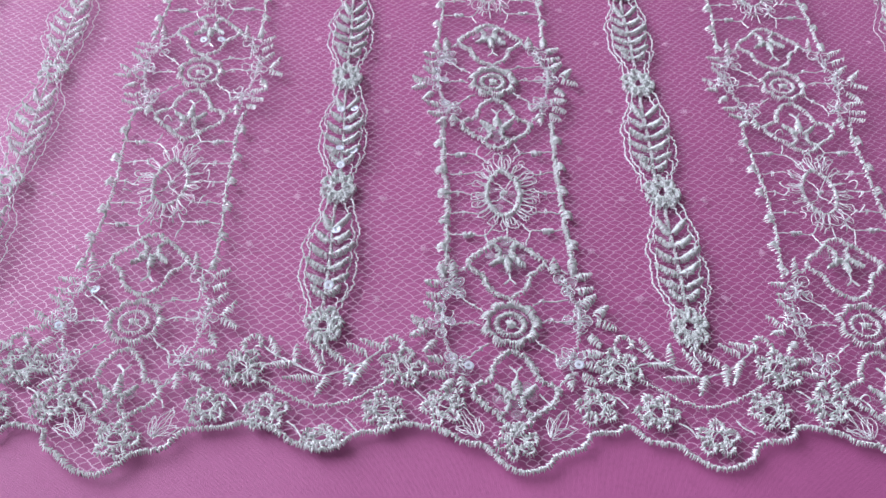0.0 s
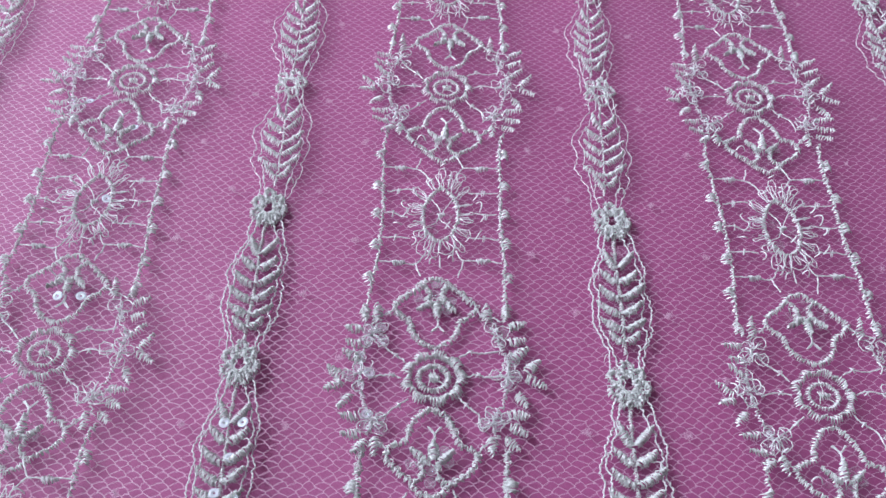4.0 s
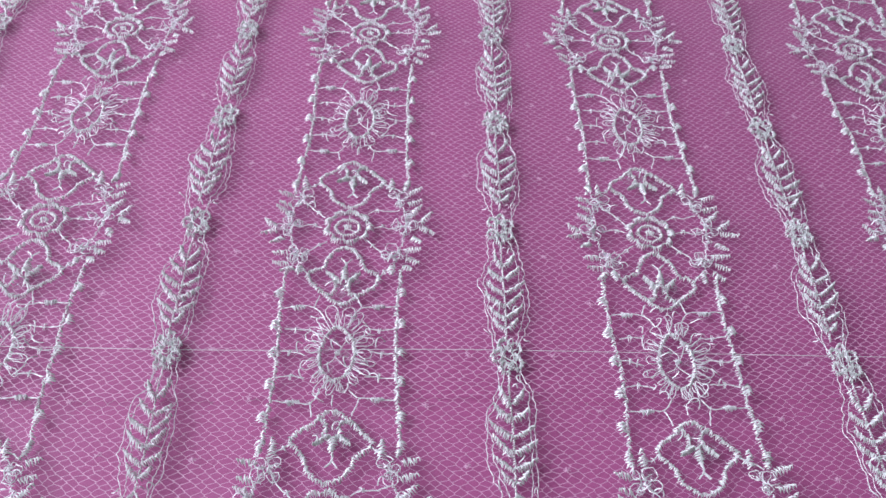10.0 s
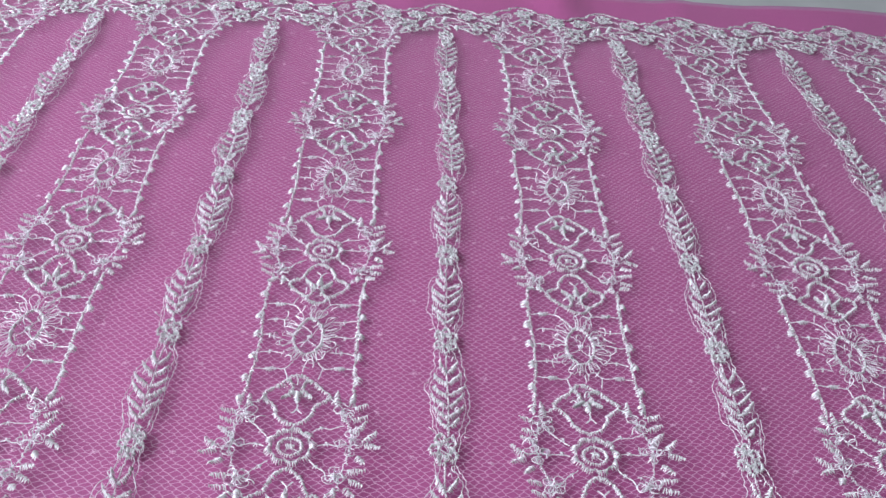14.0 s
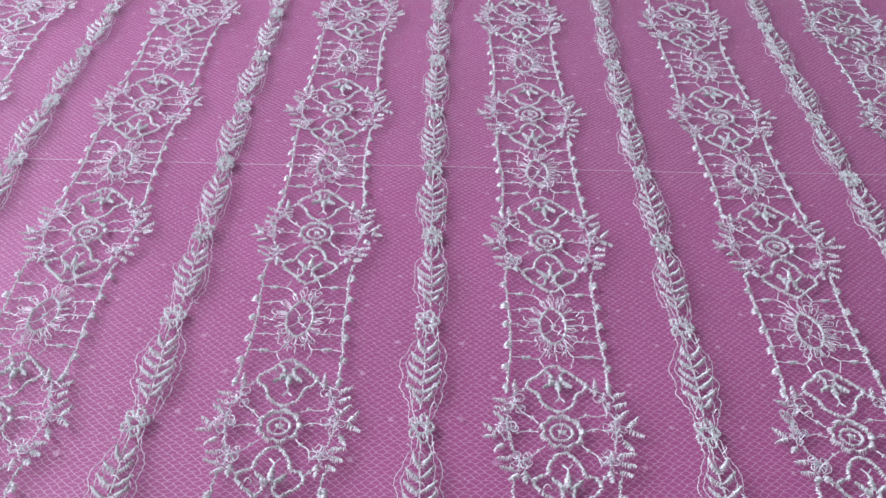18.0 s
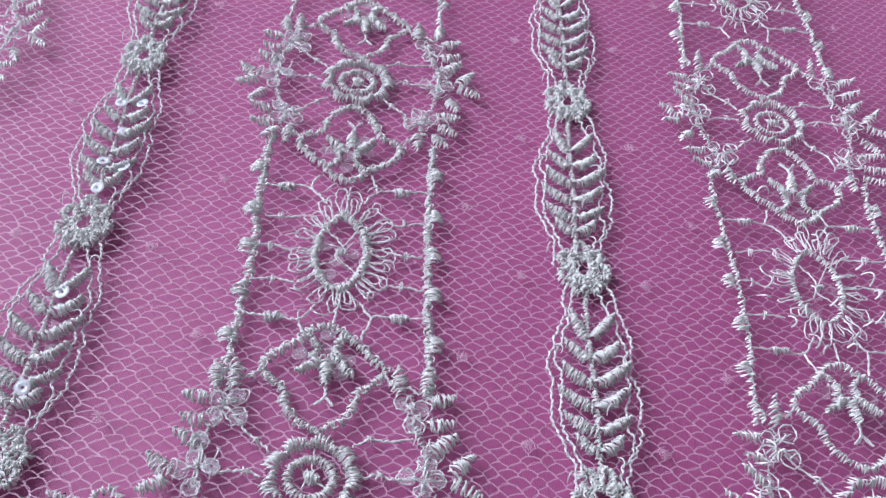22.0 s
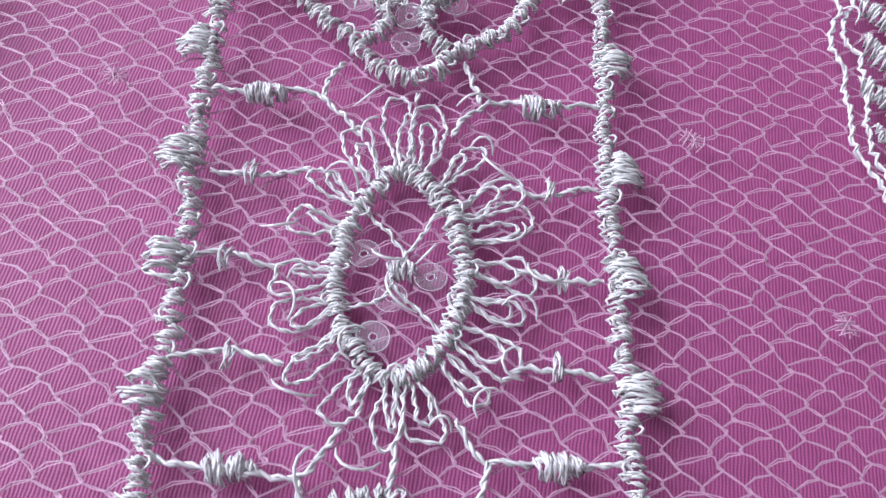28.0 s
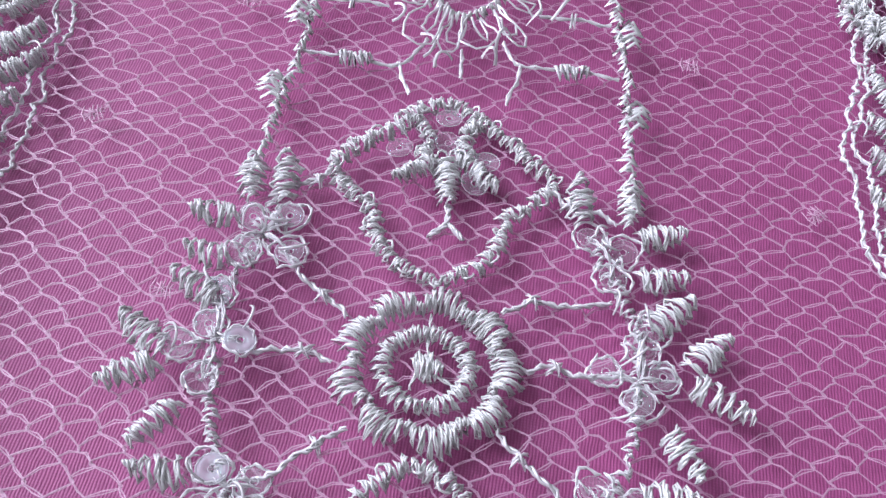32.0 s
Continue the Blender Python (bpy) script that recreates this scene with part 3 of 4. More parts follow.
RAIL_L = [(-21.6, -39.5), (-20.9, -33.0), (-20.0, -19.0), (-19.6, -9.0), (-19.6, 1.5), (-20.4, 12.0), (-20.8, 22.0), (-20.9, 32.0), (-20.0, 37.5)]
RAIL_R = [(21.3, -38.5), (21.2, -32.0), (20.4, -18.0), (20.0, -7.0), (19.6, 4.0), (19.5, 14.0), (19.4, 24.0), (19.8, 32.0), (20.6, 37.5)]
BUMPS_L = [(-22.4, -25.5), (-21.5, -13.0), (-21.8, -0.4), (-22.4, 11.3), (-22.6, 25.2)]
BUMPS_R = [(22.4, -24.5), (21.9, -11.2), (21.6, 0.6), (21.6, 12.8), (21.5, 26.8)]
OVAL = [(-0.5, 11.4), (-3.4, 8.4), (-5.3, 4.2), (-6.0, -0.4), (-5.6, -4.6), (-3.8, -8.0), (-0.8, -10.8), (2.4, -9.2), (4.6, -5.6), (5.6, -1.2), (5.4, 3.2), (3.8, 7.6)]


def oval_pieces(fine, seed, kind=Yarn):
    """The pieces of one oval medallion with its ladder and rails."""
    out = []

    def piece(name, mat=THREAD, label=""):
        y = kind(seed * 77 + len(out), fine)
        out.append((name, y, mat, label))
        return y

    piece("oval_ring").cord(spline(OVAL, True), 1.6, 0.9, 0.85, 0.25, 0.33, True, 0.2)
    y = piece("cross_thread", FINE)
    y.yarn(spline([(-4.2, 7.0), (0.6 + y.j(1), 2.2 + y.j(1)), (-0.8, -1.2), (4.4, -6.2)]), 0.2, 0.6, 0.2)
    y.yarn(spline([(3.4, 6.8), (0.2 + y.j(1), 0.4 + y.j(1)), (-1.6, -3.2), (-4.4, -4.6)]), 0.2, 0.6, 0.2)
    y.leaf((-1.0, 0.1), (1.2, 0.1), 2.0, 0.55, 0.8)
    # looped petals round the ring
    tips = [(-1.3, 20.2), (3.2, 18.6), (6.6, 15.2), (10.0, 10.6), (11.8, 6.2), (11.6, 1.4), (12.0, -4.2), (10.2, -9.2), (7.2, -13.8), (3.2, -16.6),
            (-1.2, -17.6), (-5.6, -15.6), (-9.2, -11.4), (-11.4, -6.2), (-11.6, -0.6), (-11.2, 5.4), (-9.0, 10.2), (-6.2, 14.6)]
    for i, (x, yy) in enumerate(tips):
        y = piece("petal_loop", FINE)
        x, yy = x + y.j(0.7 if fine else 1.3), yy + y.j(0.8 if fine else 1.5)
        a = math.atan2(yy * 0.62, x)
        bx, by = 5.9 * math.cos(a), 11.2 * math.sin(a) + (0.3 if yy > 0 else -0.2)
        dx, dy = x - bx, yy - by
        l = math.hypot(dx, dy)
        nx, ny = -dy / l, dx / l
        for grow, w in ((1.0, 1.5), (0.72, 0.8)):
            w *= 1 + y.j(0.35)
            off = y.j(0.9 if fine else 1.2)
            loop = [(bx + dx * s * grow + nx * (w * m + off * s), by + dy * s * grow + ny * (w * m + off * s))
                    for s, m in ((0, 0.3), (0.35, 0.7), (0.75, 1.0), (0.97, 0.55), (1.0, -0.1), (0.9, -0.8), (0.6, -0.9), (0.3, -0.6), (0, -0.3))]
            y.yarn(spline(loop, per=4), 0.19, 0.5 + (y.j(0.25) if fine else y.rng.random()), 0.2 if fine else 0.4, 1.0, ply=fine)
    # rungs of the ladder, with knots on them
    rungs = [([(-20, 19.3), (-14.6, 19.5), (-9.3, 19.7), (-4.6, 14.6)], 1), ([(-9.3, 19.7), (-7.4, 24.5)], 0), ([(19.2, 20.8), (13.0, 20.3), (7.1, 20.4), (4.0, 16.2)], 1),
             ([(7.1, 20.4), (4.9, 25.5)], 0), ([(-18.4, 9.4), (-14.7, 9.7), (-9.6, 10.3)], 2), ([(18.6, 10.5), (13.7, 10.1), (8.7, 10.3)], 2),
             ([(-19.2, 0.2), (-15.9, 0.2), (-11.0, -1.4)], 2), ([(18.6, 0.6), (14.9, 0.1), (10.8, 1.2)], 2), ([(-19.2, -10.4), (-14.5, -9.5), (-9.8, -10.4)], 2),
             ([(19.2, -9.7), (14.2, -8.8), (9.6, -9.0)], 2), ([(-19.4, -19.0), (-13.0, -19.6), (-7.5, -19.7), (-4.6, -15.4)], 1), ([(-7.5, -19.7), (-6.0, -24.6)], 0),
             ([(20.0, -18.1), (14.1, -18.0), (7.7, -17.9), (4.8, -14.6)], 1), ([(7.7, -17.9), (6.2, -24.4)], 0), ([(0, -16.5), (0.1, -21.0)], 0), ([(0, 19.5), (0, 20.6)], 0)]
    for line, tie in rungs:
        y = piece("ladder_rung", FINE)
        y.yarn(spline([(u + y.j(0.3), v + y.j(0.4)) for u, v in line]), 0.28, 0.5, 0.22)
        mx, my = line[1]
        if tie == 1:
            y.leaf((mx - 2.0, my - 0.1), (mx + 2.0, my + 0.2), 2.4, 0.55, 1.0)
        elif tie == 2:
            y.zig([(mx - 0.4, my - 1.4), (mx - 0.2 + y.j(0.2), my + 1.4), (mx + 0.1, my - 1.3), (mx + 0.4 + y.j(0.2), my + 1.2)], 0.7, 0.25)
    for rail, bumps, side in ((RAIL_L, BUMPS_L, -1), (RAIL_R, BUMPS_R, 1)):
        y = piece("rail_cord")
        y.cord(spline([(x + y.j(0.35), yy) for x, yy in rail]), 1.35, 0.95, 0.8, 0.45, 0.29, rough=0.34)
        for bx, by in bumps:
            ends = []
            for k in range(12):
                t = (k + 0.5) / 6 - 1
                w = 1.5 * math.sqrt(1 - t * t * 0.8)
                x0 = bx - side * 1.4
                ends.append((x0 + side * ((0.7 + 1.3 * w) if k % 2 else -0.6) + y.j(0.4), by + t * 2.1 + y.j(0.3)))
            y.zig(ends, 1.1, 0.34, 0.3)
    y = piece("loose_thread", FINE)
    y.curls(tips + [(-3, 3), (2, -4), (2.5, 4), (-2, -5)], 1.8)
    for x, yy in ((-3.6, 1.4), (2.6, -0.6), (-0.9, -3.0), (-2.2, -7.0)):
        y = piece("sequin", SEQUIN)
        y.disc(x, yy, 0.6, 1.5, (y.j(0.15), y.j(0.15)), 14 if fine else 8)
    return out


def flower(y, c=(0, 0), sx=1.0, sy=1.0, petals=7, phase=0.3, tight=False):
    """A flower of fanned satin petals round a small open ring; tight: its petals crowd together."""
    for p in range(petals):
        a0, out, half = 2 * math.pi * p / petals + phase + y.j(0.08), 1 + y.j(0.06), math.pi / petals * (0.74 if tight else 0.68)
        loop = [(c[0] + w * out * sx * math.cos(a0 + u * half), c[1] + w * out * sy * math.sin(a0 + u * half))
                for w, u in ((2.0, -0.7), (3.8, -1.0), (5.2, -0.66), (5.7, 0.0), (5.2, 0.66), (3.8, 1.0), (2.0, 0.7))]
        y.cord(spline(loop, per=4), 1.35 if tight else 1.7, 0.8, 0.9 + y.j(0.3), 0.2, 0.31, rough=0.26)
        mid = [(c[0] + w * sx * math.cos(a0 + y.j(0.2)), c[1] + w * sy * math.sin(a0 + y.j(0.2))) for w in (1.6, 4.4, 2.0)]
        y.zig(mid, 0.7, 0.27)
    ring = [(c[0] + (2.1 + y.j(0.35)) * sx * math.cos(a), c[1] + (2.1 + y.j(0.35)) * sy * math.sin(a)) for a in (2 * math.pi * t / 9 for t in range(9))]
    y.yarn(spline(ring, True, 3), 0.26, 0.6, 0.2, closed=True)
    for k in range(3):
        a = y.rng.random() * 6
        y.yarn(spline([(c[0] + u * sx * math.cos(a + v), c[1] + u * sy * math.sin(a + v)) for u, v in ((4.4, 0), (2.4, 0.5), (1.2, 2.0), (2.8, 3.4), (4.2, 4.0))]), 0.16, 0.8, 0.3)


GARLAND = [(-18.6, 3.2, 4.8, 5.4), (-24.2, 5.2, 5.9, 3.6), (-30.4, 6.9, 7.2, 4.0), (-36.0, 7.0, 7.1, 4.2), (-41.4, 6.4, 6.7, 3.6), (-46.2, 4.2, 4.2, 3.6)]


def garland_pieces(fine, seed, kind=Yarn):
    """Half a repeat of the leaf garland: a flower and six pairs of leaves under it."""
    out = []

    def piece(name, mat=THREAD, label=""):
        y = kind(seed * 55 + len(out), fine)
        out.append((name, y, mat, label))
        return y

    y = piece("stem")
    y.cord(spline([(0.2, -6), (-0.3, -14), (0.1, -24), (0.2, -36), (-0.2, -50)]), 0.9, 1.1, 0.55, 0.5, 0.27)
    flower(piece("flower"), (0, 0.4), 0.98, 1.3, 5 + seed % 3, 0.3 + seed, True)
    for base, l, r, up in GARLAND + ([(-12.8, 3.0, 3.2, 4.4)] if kind is Light else []):
        for reach in (-l, r):
            y = piece("leaf")
            y.leaf((math.copysign(0.5, reach), base), (reach * ((1.16 if kind is Light else 1.05) + y.j(0.1)), base + up * 1.15 + y.j(0.8)), (2.7 if kind is Light else 2.5) * (1 + y.j(0.18)), 0.72, 1.1 + y.j(0.3),
                   rise=y.rng.uniform(0, 0.9) if fine else y.rng.uniform(0.2, 1.8), bow=-0.35 * math.copysign(1, reach))
    for side, line in ((-1, [(-3.4, -1.0), (-5.0, -8.6), (-6.0, -15), (-8.4, -21), (-9.6, -26), (-8.6, -31), (-9.3, -37), (-7.4, -43), (-5.4, -50), (-4.0, -57)]),
                       (1, [(4.0, 0.5), (5.2, -8.0), (7.6, -14), (9.2, -20), (8.2, -25), (9.2, -31), (8.2, -38), (8.4, -43), (6.4, -50), (3.6, -58)])):
        for shift in (0.0, -1.8 * side):
            y = piece("edge_thread", FINE)
            y.yarn(spline([(x * (1 if fine else 0.96) + shift + y.j(0.7), yy + y.j(1.0)) for x, yy in line]), 0.25 if fine else 0.17, 0.5, 0.34 if fine else 0.5, 1.0)
    y = piece("loose_thread", FINE)
    y.curls([(x, yy) for x in (-5, 0, 5) for yy in range(-50, 2, 13)], 1.6, 1.6)
    for yy, x in ((-21, -3.6), (-33, 3.5)):
        y = piece("sequin", SEQUIN)
        y.disc(x, yy, 0.55, 1.45, (y.j(0.2), y.j(0.2)), 12 if fine else 8)
    return out


# the scalloped edge of one repeat; at one place a scallop is tucked under
SCALLOPS = [(-20.3, -34.3), (-18.4, -35.0), (-14.9, -37.6), (-8.9, -38.7), (-6.1, -41.7), (-2.2, -45.2), (2.4, -46.8), (8.8, -45.1), (11.5, -42.0), (19.0, -39.5), (23.0, -34.8),
            (29.3, -34.6), (33.7, -32.4), (38.8, -37.2), (46.7, -38.6), (49.5, -41.2), (54.5, -44.6), (59.9, -45.7), (66.9, -43.2), (70.9, -38.0), (80.0, -36.4), (83.4, -32.4), (93.7, -34.3)]
TUCKED = [(-20.3, -34.3), (-19.0, -39.2), (-15.2, -41.4), (-10.2, -45.7), (-5.0, -47.6), (-0.6, -47.0), (3.4, -43.9), (6.1, -41.4), (14.4, -39.6), (19.1, -34.3), (31.0, -32.9),
          (35.6, -31.6), (44.0, -33.4), (50.8, -37.8), (59.0, -39.9), (63.7, -38.6), (68.4, -35.1), (76.4, -34.2), (82.1, -31.8), (90.7, -33.2), (95.0, -34.8)]


def border_pieces(fine, seed, kind=Yarn, tucked=False):
    """One repeat of the scalloped border, from rosette to rosette."""
    out = []

    def piece(name, mat=THREAD, label=""):
        y = kind(seed * 33 + len(out), fine)
        out.append((name, y, mat, label))
        return y

    y = piece("scalloped_edge")
    y.cord(spline(TUCKED if tucked else SCALLOPS), 1.9, 0.8, 0.85, 0.3, 0.32, rough=0.2)
    for c, s in (((-20.4, -26), 0.95), ((24.6, -26.5), 0.95), ((0.6, -37.4), 0.92), ((33.0, -13.4), 1.05), ((81.4, -13.2), 1.05),
                 ((42.0, -28.2), 0.95), ((76.0, -27.4), 0.95), ((58.6, -36.4), 0.95)):
        y = piece("flower")
        flower(y, c, s * 1.16, s * (0.7 if tucked and c == (58.6, -36.4) else 1.08), y.rng.choice((5, 6)), y.rng.random())
    # swag under the spray
    piece("swag_cord").cord(spline([(38.0, -16.6), (46, -21.6), (52, -24.8), (58, -26.2), (66, -24.4), (72, -21.2), (77.5, -17.4)]), 1.1, 1.1, 0.6, 0.5, 0.28, rough=0.28)
    for line in ([(38.5, -12.5), (46, -10.8), (52, -13.8), (57.5, -16.4), (64, -14.6), (70, -11.0), (76.5, -5.4)],
                 [(39, -6.0), (45, -10.2), (51, -13.2)], [(57.6, -4.0), (57.0, -8.5), (58.5, -12.0)]):
        piece("spray_stem", FINE).yarn(spline(line), 0.34, 0.5, 0.2)
    for base, tip in (((70.6, -8.2), (64.0, -5.8)), ((76.0, -6.4), (68.2, -4.0)), ((71.0, -10.4), (66.2, -19.8)), ((65.6, -12.0), (64.6, -20.2)), ((49.2, -12.0), (49.0, -5.2)),
                      ((57.6, -14.0), (53.0, -6.6)), ((64.0, -11.6), (57.2, -6.6)), ((59.0, -16.2), (55.8, -23.0)), ((56.0, -16.9), (45.6, -17.4)),
                      ((47.4, -11.8), (41.4, -13.0)), ((43.6, -9.4), (40.6, -2.6))):
        y = piece("leaf")
        y.leaf(base, tip, 3.0, 0.95, 0.95, rise=y.rng.uniform(0, 1.5))
    for sx in (1, -1):
        y = piece("curl")
        cx = 57 - sx * 21.0
        y.cord(spline([(cx - sx * 2.8, -7.6), (cx - sx * 3.4, -4.4), (cx - sx * 0.6, -2.0), (cx + sx * 2.4, -3.8), (cx + sx * 1.0, -6.2)]), 1.8, 0.9, 0.8, 0.3, 0.32, rough=0.28)
    # open thread leaves beside the lowest flower
    for sx in (-1, 1):
        for ax, ay in ((15.5, -27.4), (17.6, -33.2), (10.2, -29.6)):
            y = piece("open_leaf", FINE)
            bx, by = 10.6, -36.2
            dx, dy = ax - bx, ay - by
            for w in (1.3, 0.5):
                loop = [(sx * (bx + dx * s - dy * m * w / 7), by + dy * s + dx * m * w / 7) for s, m in ((0, 0), (0.3, 0.9), (0.65, 1.0), (1.0, 0), (0.65, -1.0), (0.3, -0.9), (0, 0))]
                y.yarn(spline(loop, per=4), 0.15, 0.5 + y.j(0.2), 0.4, ply=fine)
    for x, yy in ((24.0, -21.6), (31.4, -24.6), (87.6, -22.8), (50.6, -33.6), (67.6, -32.6), (-9.6, -25.0), (10.4, -24.4)):
        y = piece("link_thread", FINE)
        y.yarn(spline([(x - 2.4, yy + 2.2), (x + y.j(1), yy + y.j(1)), (x + 2.2, yy - 2.4)]), 0.3, 0.45, 0.2)
    return out


def joined(name, pieces, mats=(THREAD, FINE, SEQUIN, PEARL)):
    """All pieces of a motif as one mesh, for the motifs that stay far off."""
    v, f, mi = [], [], []
    for _, y, mat, _ in pieces:
        base = len(v)
        v.extend(y.v)
        f.extend(tuple(base + i for i in q) for q in y.f)
        mi.extend([mats.index(mat)] * len(y.f))
    me = bpy.data.meshes.new(name)
    me.from_pydata([(x * MM, yy * MM, z * MM) for x, yy, z in v], [], f)
    for m in mats:
        me.materials.append(m)
    me.polygons.foreach_set("material_index", mi)
    me.polygons.foreach_set("use_smooth", [True] * len(f))
    return me


def meshes_of(pieces):
    return [(name, y.mesh(name, mat), label) for name, y, mat, label in pieces]


def motif(name, meshes, m, label=""):
    """A motif of the lace: its first piece is the part, the others hang under it."""
    top = part(name, meshes[0][1], lace, m, label)
    for piece, me, text in meshes[1:]:
        part(piece, me, top, None, text)
    return top


def lay(x, y, sx=1.0, sy=1.0, turn=0.0, tilt=0.0, relief=1.0):
    """The pose of a motif on the lace; tilt: how far it may lean with the uneven net, in degrees."""
    lean = Matrix.Rotation(radians(wobble.uniform(-tilt, tilt)), 4, "X") @ Matrix.Rotation(radians(wobble.uniform(-tilt, tilt)), 4, "Y")
    return Matrix.Translation((x * MM, y * MM, (0.15 + tilt) * MM)) @ Matrix.Rotation(turn, 4, "Z") @ lean @ Matrix.Diagonal((sx, sy, relief, 1))


class Light(Yarn):
    """Threads with no arch of their own, for what lies far from the path."""

    steps = 1


class Coarse(Yarn):
    """The same threads with far fewer faces, for the margins of the lace."""

    def zig(self, ends, h=0.7, r=0.32, z=0.25, mess=0.5):
        self.sweep([(p[0], p[1], z + h * 0.5) for p in ends[::2] + ends[-1:]], r * 1.4, 3)


wobble = random.Random(11)
ros_fine, ros_std = meshes_of(rosette_pieces(True, 1)), meshes_of(rosette_pieces(False, 2))
oval_fine, oval_std = meshes_of(oval_pieces(True, 3)), meshes_of(oval_pieces(False, 4))
gar_fine, gar_std = meshes_of(garland_pieces(True, 5)), meshes_of(garland_pieces(False, 6))
bor_std, bor_tucked = meshes_of(border_pieces(False, 7)), meshes_of(border_pieces(False, 8, Yarn, True))
ros_far = [joined("rosette_medallion", rosette_pieces(False, s)) for s in (12, 13, 14)]
ros_light, oval_light, gar_light = ([joined(n, f(False, s, Light)) for s in (40, 41, 42)]
                                    for n, f in (("rosette_medallion", rosette_pieces), ("oval_medallion", oval_pieces), ("leaf_garland", garland_pieces)))
oval_far = [joined("oval_medallion", oval_pieces(False, s)) for s in (15, 16, 17)]
gar_far = [joined("leaf_garland", garland_pieces(False, s)) for s in (18, 19, 20)]
bor_far = [joined("border_repeat", border_pieces(False, s)) for s in (21, 22)]
bor_light = joined("border_repeat", border_pieces(False, 23, Light))

def seen(x, y):
    """Whether a motif lies in the broad strip along which the lace is shown."""
    return -245 - 0.1 * y < x < 235 + 0.26 * y


ros_low, oval_low, gar_low = (joined(n, f(False, 30, Coarse)) for n, f in (("rosette_medallion", rosette_pieces), ("oval_medallion", oval_pieces), ("leaf_garland", garland_pieces)))

for k in COLS:
    for n in range(10):
        x, y = knot(k, n)
        close = abs(k) <= 1 and n < 4
        m = lay(x, y, 1, 1 if n else 0.99, radians(wobble.uniform(-1.0, 1.0)), 0.0 if k == 0 and n < 2 else 0.5, 1.15 if k == 0 and n < 2 else 1.3)
        if k == 0 and n < 2:
            motif("rosette_medallion", ros_fine, m)
        elif close:
            motif("rosette_medallion", ros_std, m)
        else:
            tagged(part("rosette_medallion", (ros_far[(k + n) % 3] if y < 900 and -3 < k < 3 else ros_light[(k + 2 * n) % 3]) if seen(x, y) else ros_low, lace, m), kind="stuff")
        if n < 9:
            ex, ey = between(k, n)
            gap = (knot(k, n + 1)[1] - y) / P
            m = lay(ex, ey, 1, gap, math.atan2(x - knot(k, n + 1)[0], gap * P), 0.0 if k == 0 and n == 0 else 0.5, 1.0 if k == 0 and n == 0 else 1.3)
            if k == 0 and n == 0:
                motif("oval_medallion", oval_fine, m)
            elif close:
                motif("oval_medallion", oval_std, m)
            else:
                tagged(part("oval_medallion", (oval_far[(k + 2 * n) % 3] if ey < 900 and -3 < k < 3 else oval_light[(k + n) % 3]) if seen(ex, ey) else oval_low, lace, m), kind="stuff")

for k in range(-4, 5):
    for h in range(19):
        n = h // 2
        xs, ys = zip(*((knot(c, n) if h % 2 == 0 else between(c, n)) for c in (k, k + 1)))
        x, y = sum(xs) / 2, sum(ys) / 2
        m = lay(x, y, wobble.uniform(0.92, 1.06) if h < 8 else wobble.uniform(0.84, 0.96), 1.0, radians(wobble.uniform(-2, 2)), 0.0 if h < 4 and k in (-1, 0) else 0.7, 1.1 if h < 4 and k in (-1, 0) else 1.3)
        if h == 0:
            # the lowest flower ends the garland
            flo = Yarn(500 + k, k in (-1, 0))
            flower(flo, (0, -1), 1.05, 1.32, 7, 0.3, True)
            part("end_flower", flo.mesh("end_flower", THREAD), lace, m)
        elif k in (-1, 0) and h <= 3:
            motif("leaf_garland", gar_fine, m)
        elif k in (-2, -1, 0, 1) and h <= 7:
            motif("leaf_garland", gar_std, m)
        else:
            tagged(part("leaf_garland", (gar_far[(k + h) % 3] if y < 900 and -4 < k < 3 else gar_light[(k + 2 * h) % 3]) if seen(x, y) else gar_low, lace, m), kind="stuff")

for k in COLS:
    x, y = knot(k, 0)
    if k in (-1, 0):
        motif("border_repeat", bor_tucked if k else bor_std, lay(k * Q, 0, relief=1.3))
    else:
        tagged(part("border_repeat", bor_far[k % 2] if -3 < k < 2 else bor_light, lace, lay(k * Q, 0, relief=1.4)), kind="stuff")
    x, y = knot(k, 9)
    tagged(part("border_repeat", bor_light, lace, lay(k * Q + 2, y + 3.5, 1, 1.08, math.pi, relief=1.5)), kind="stuff")


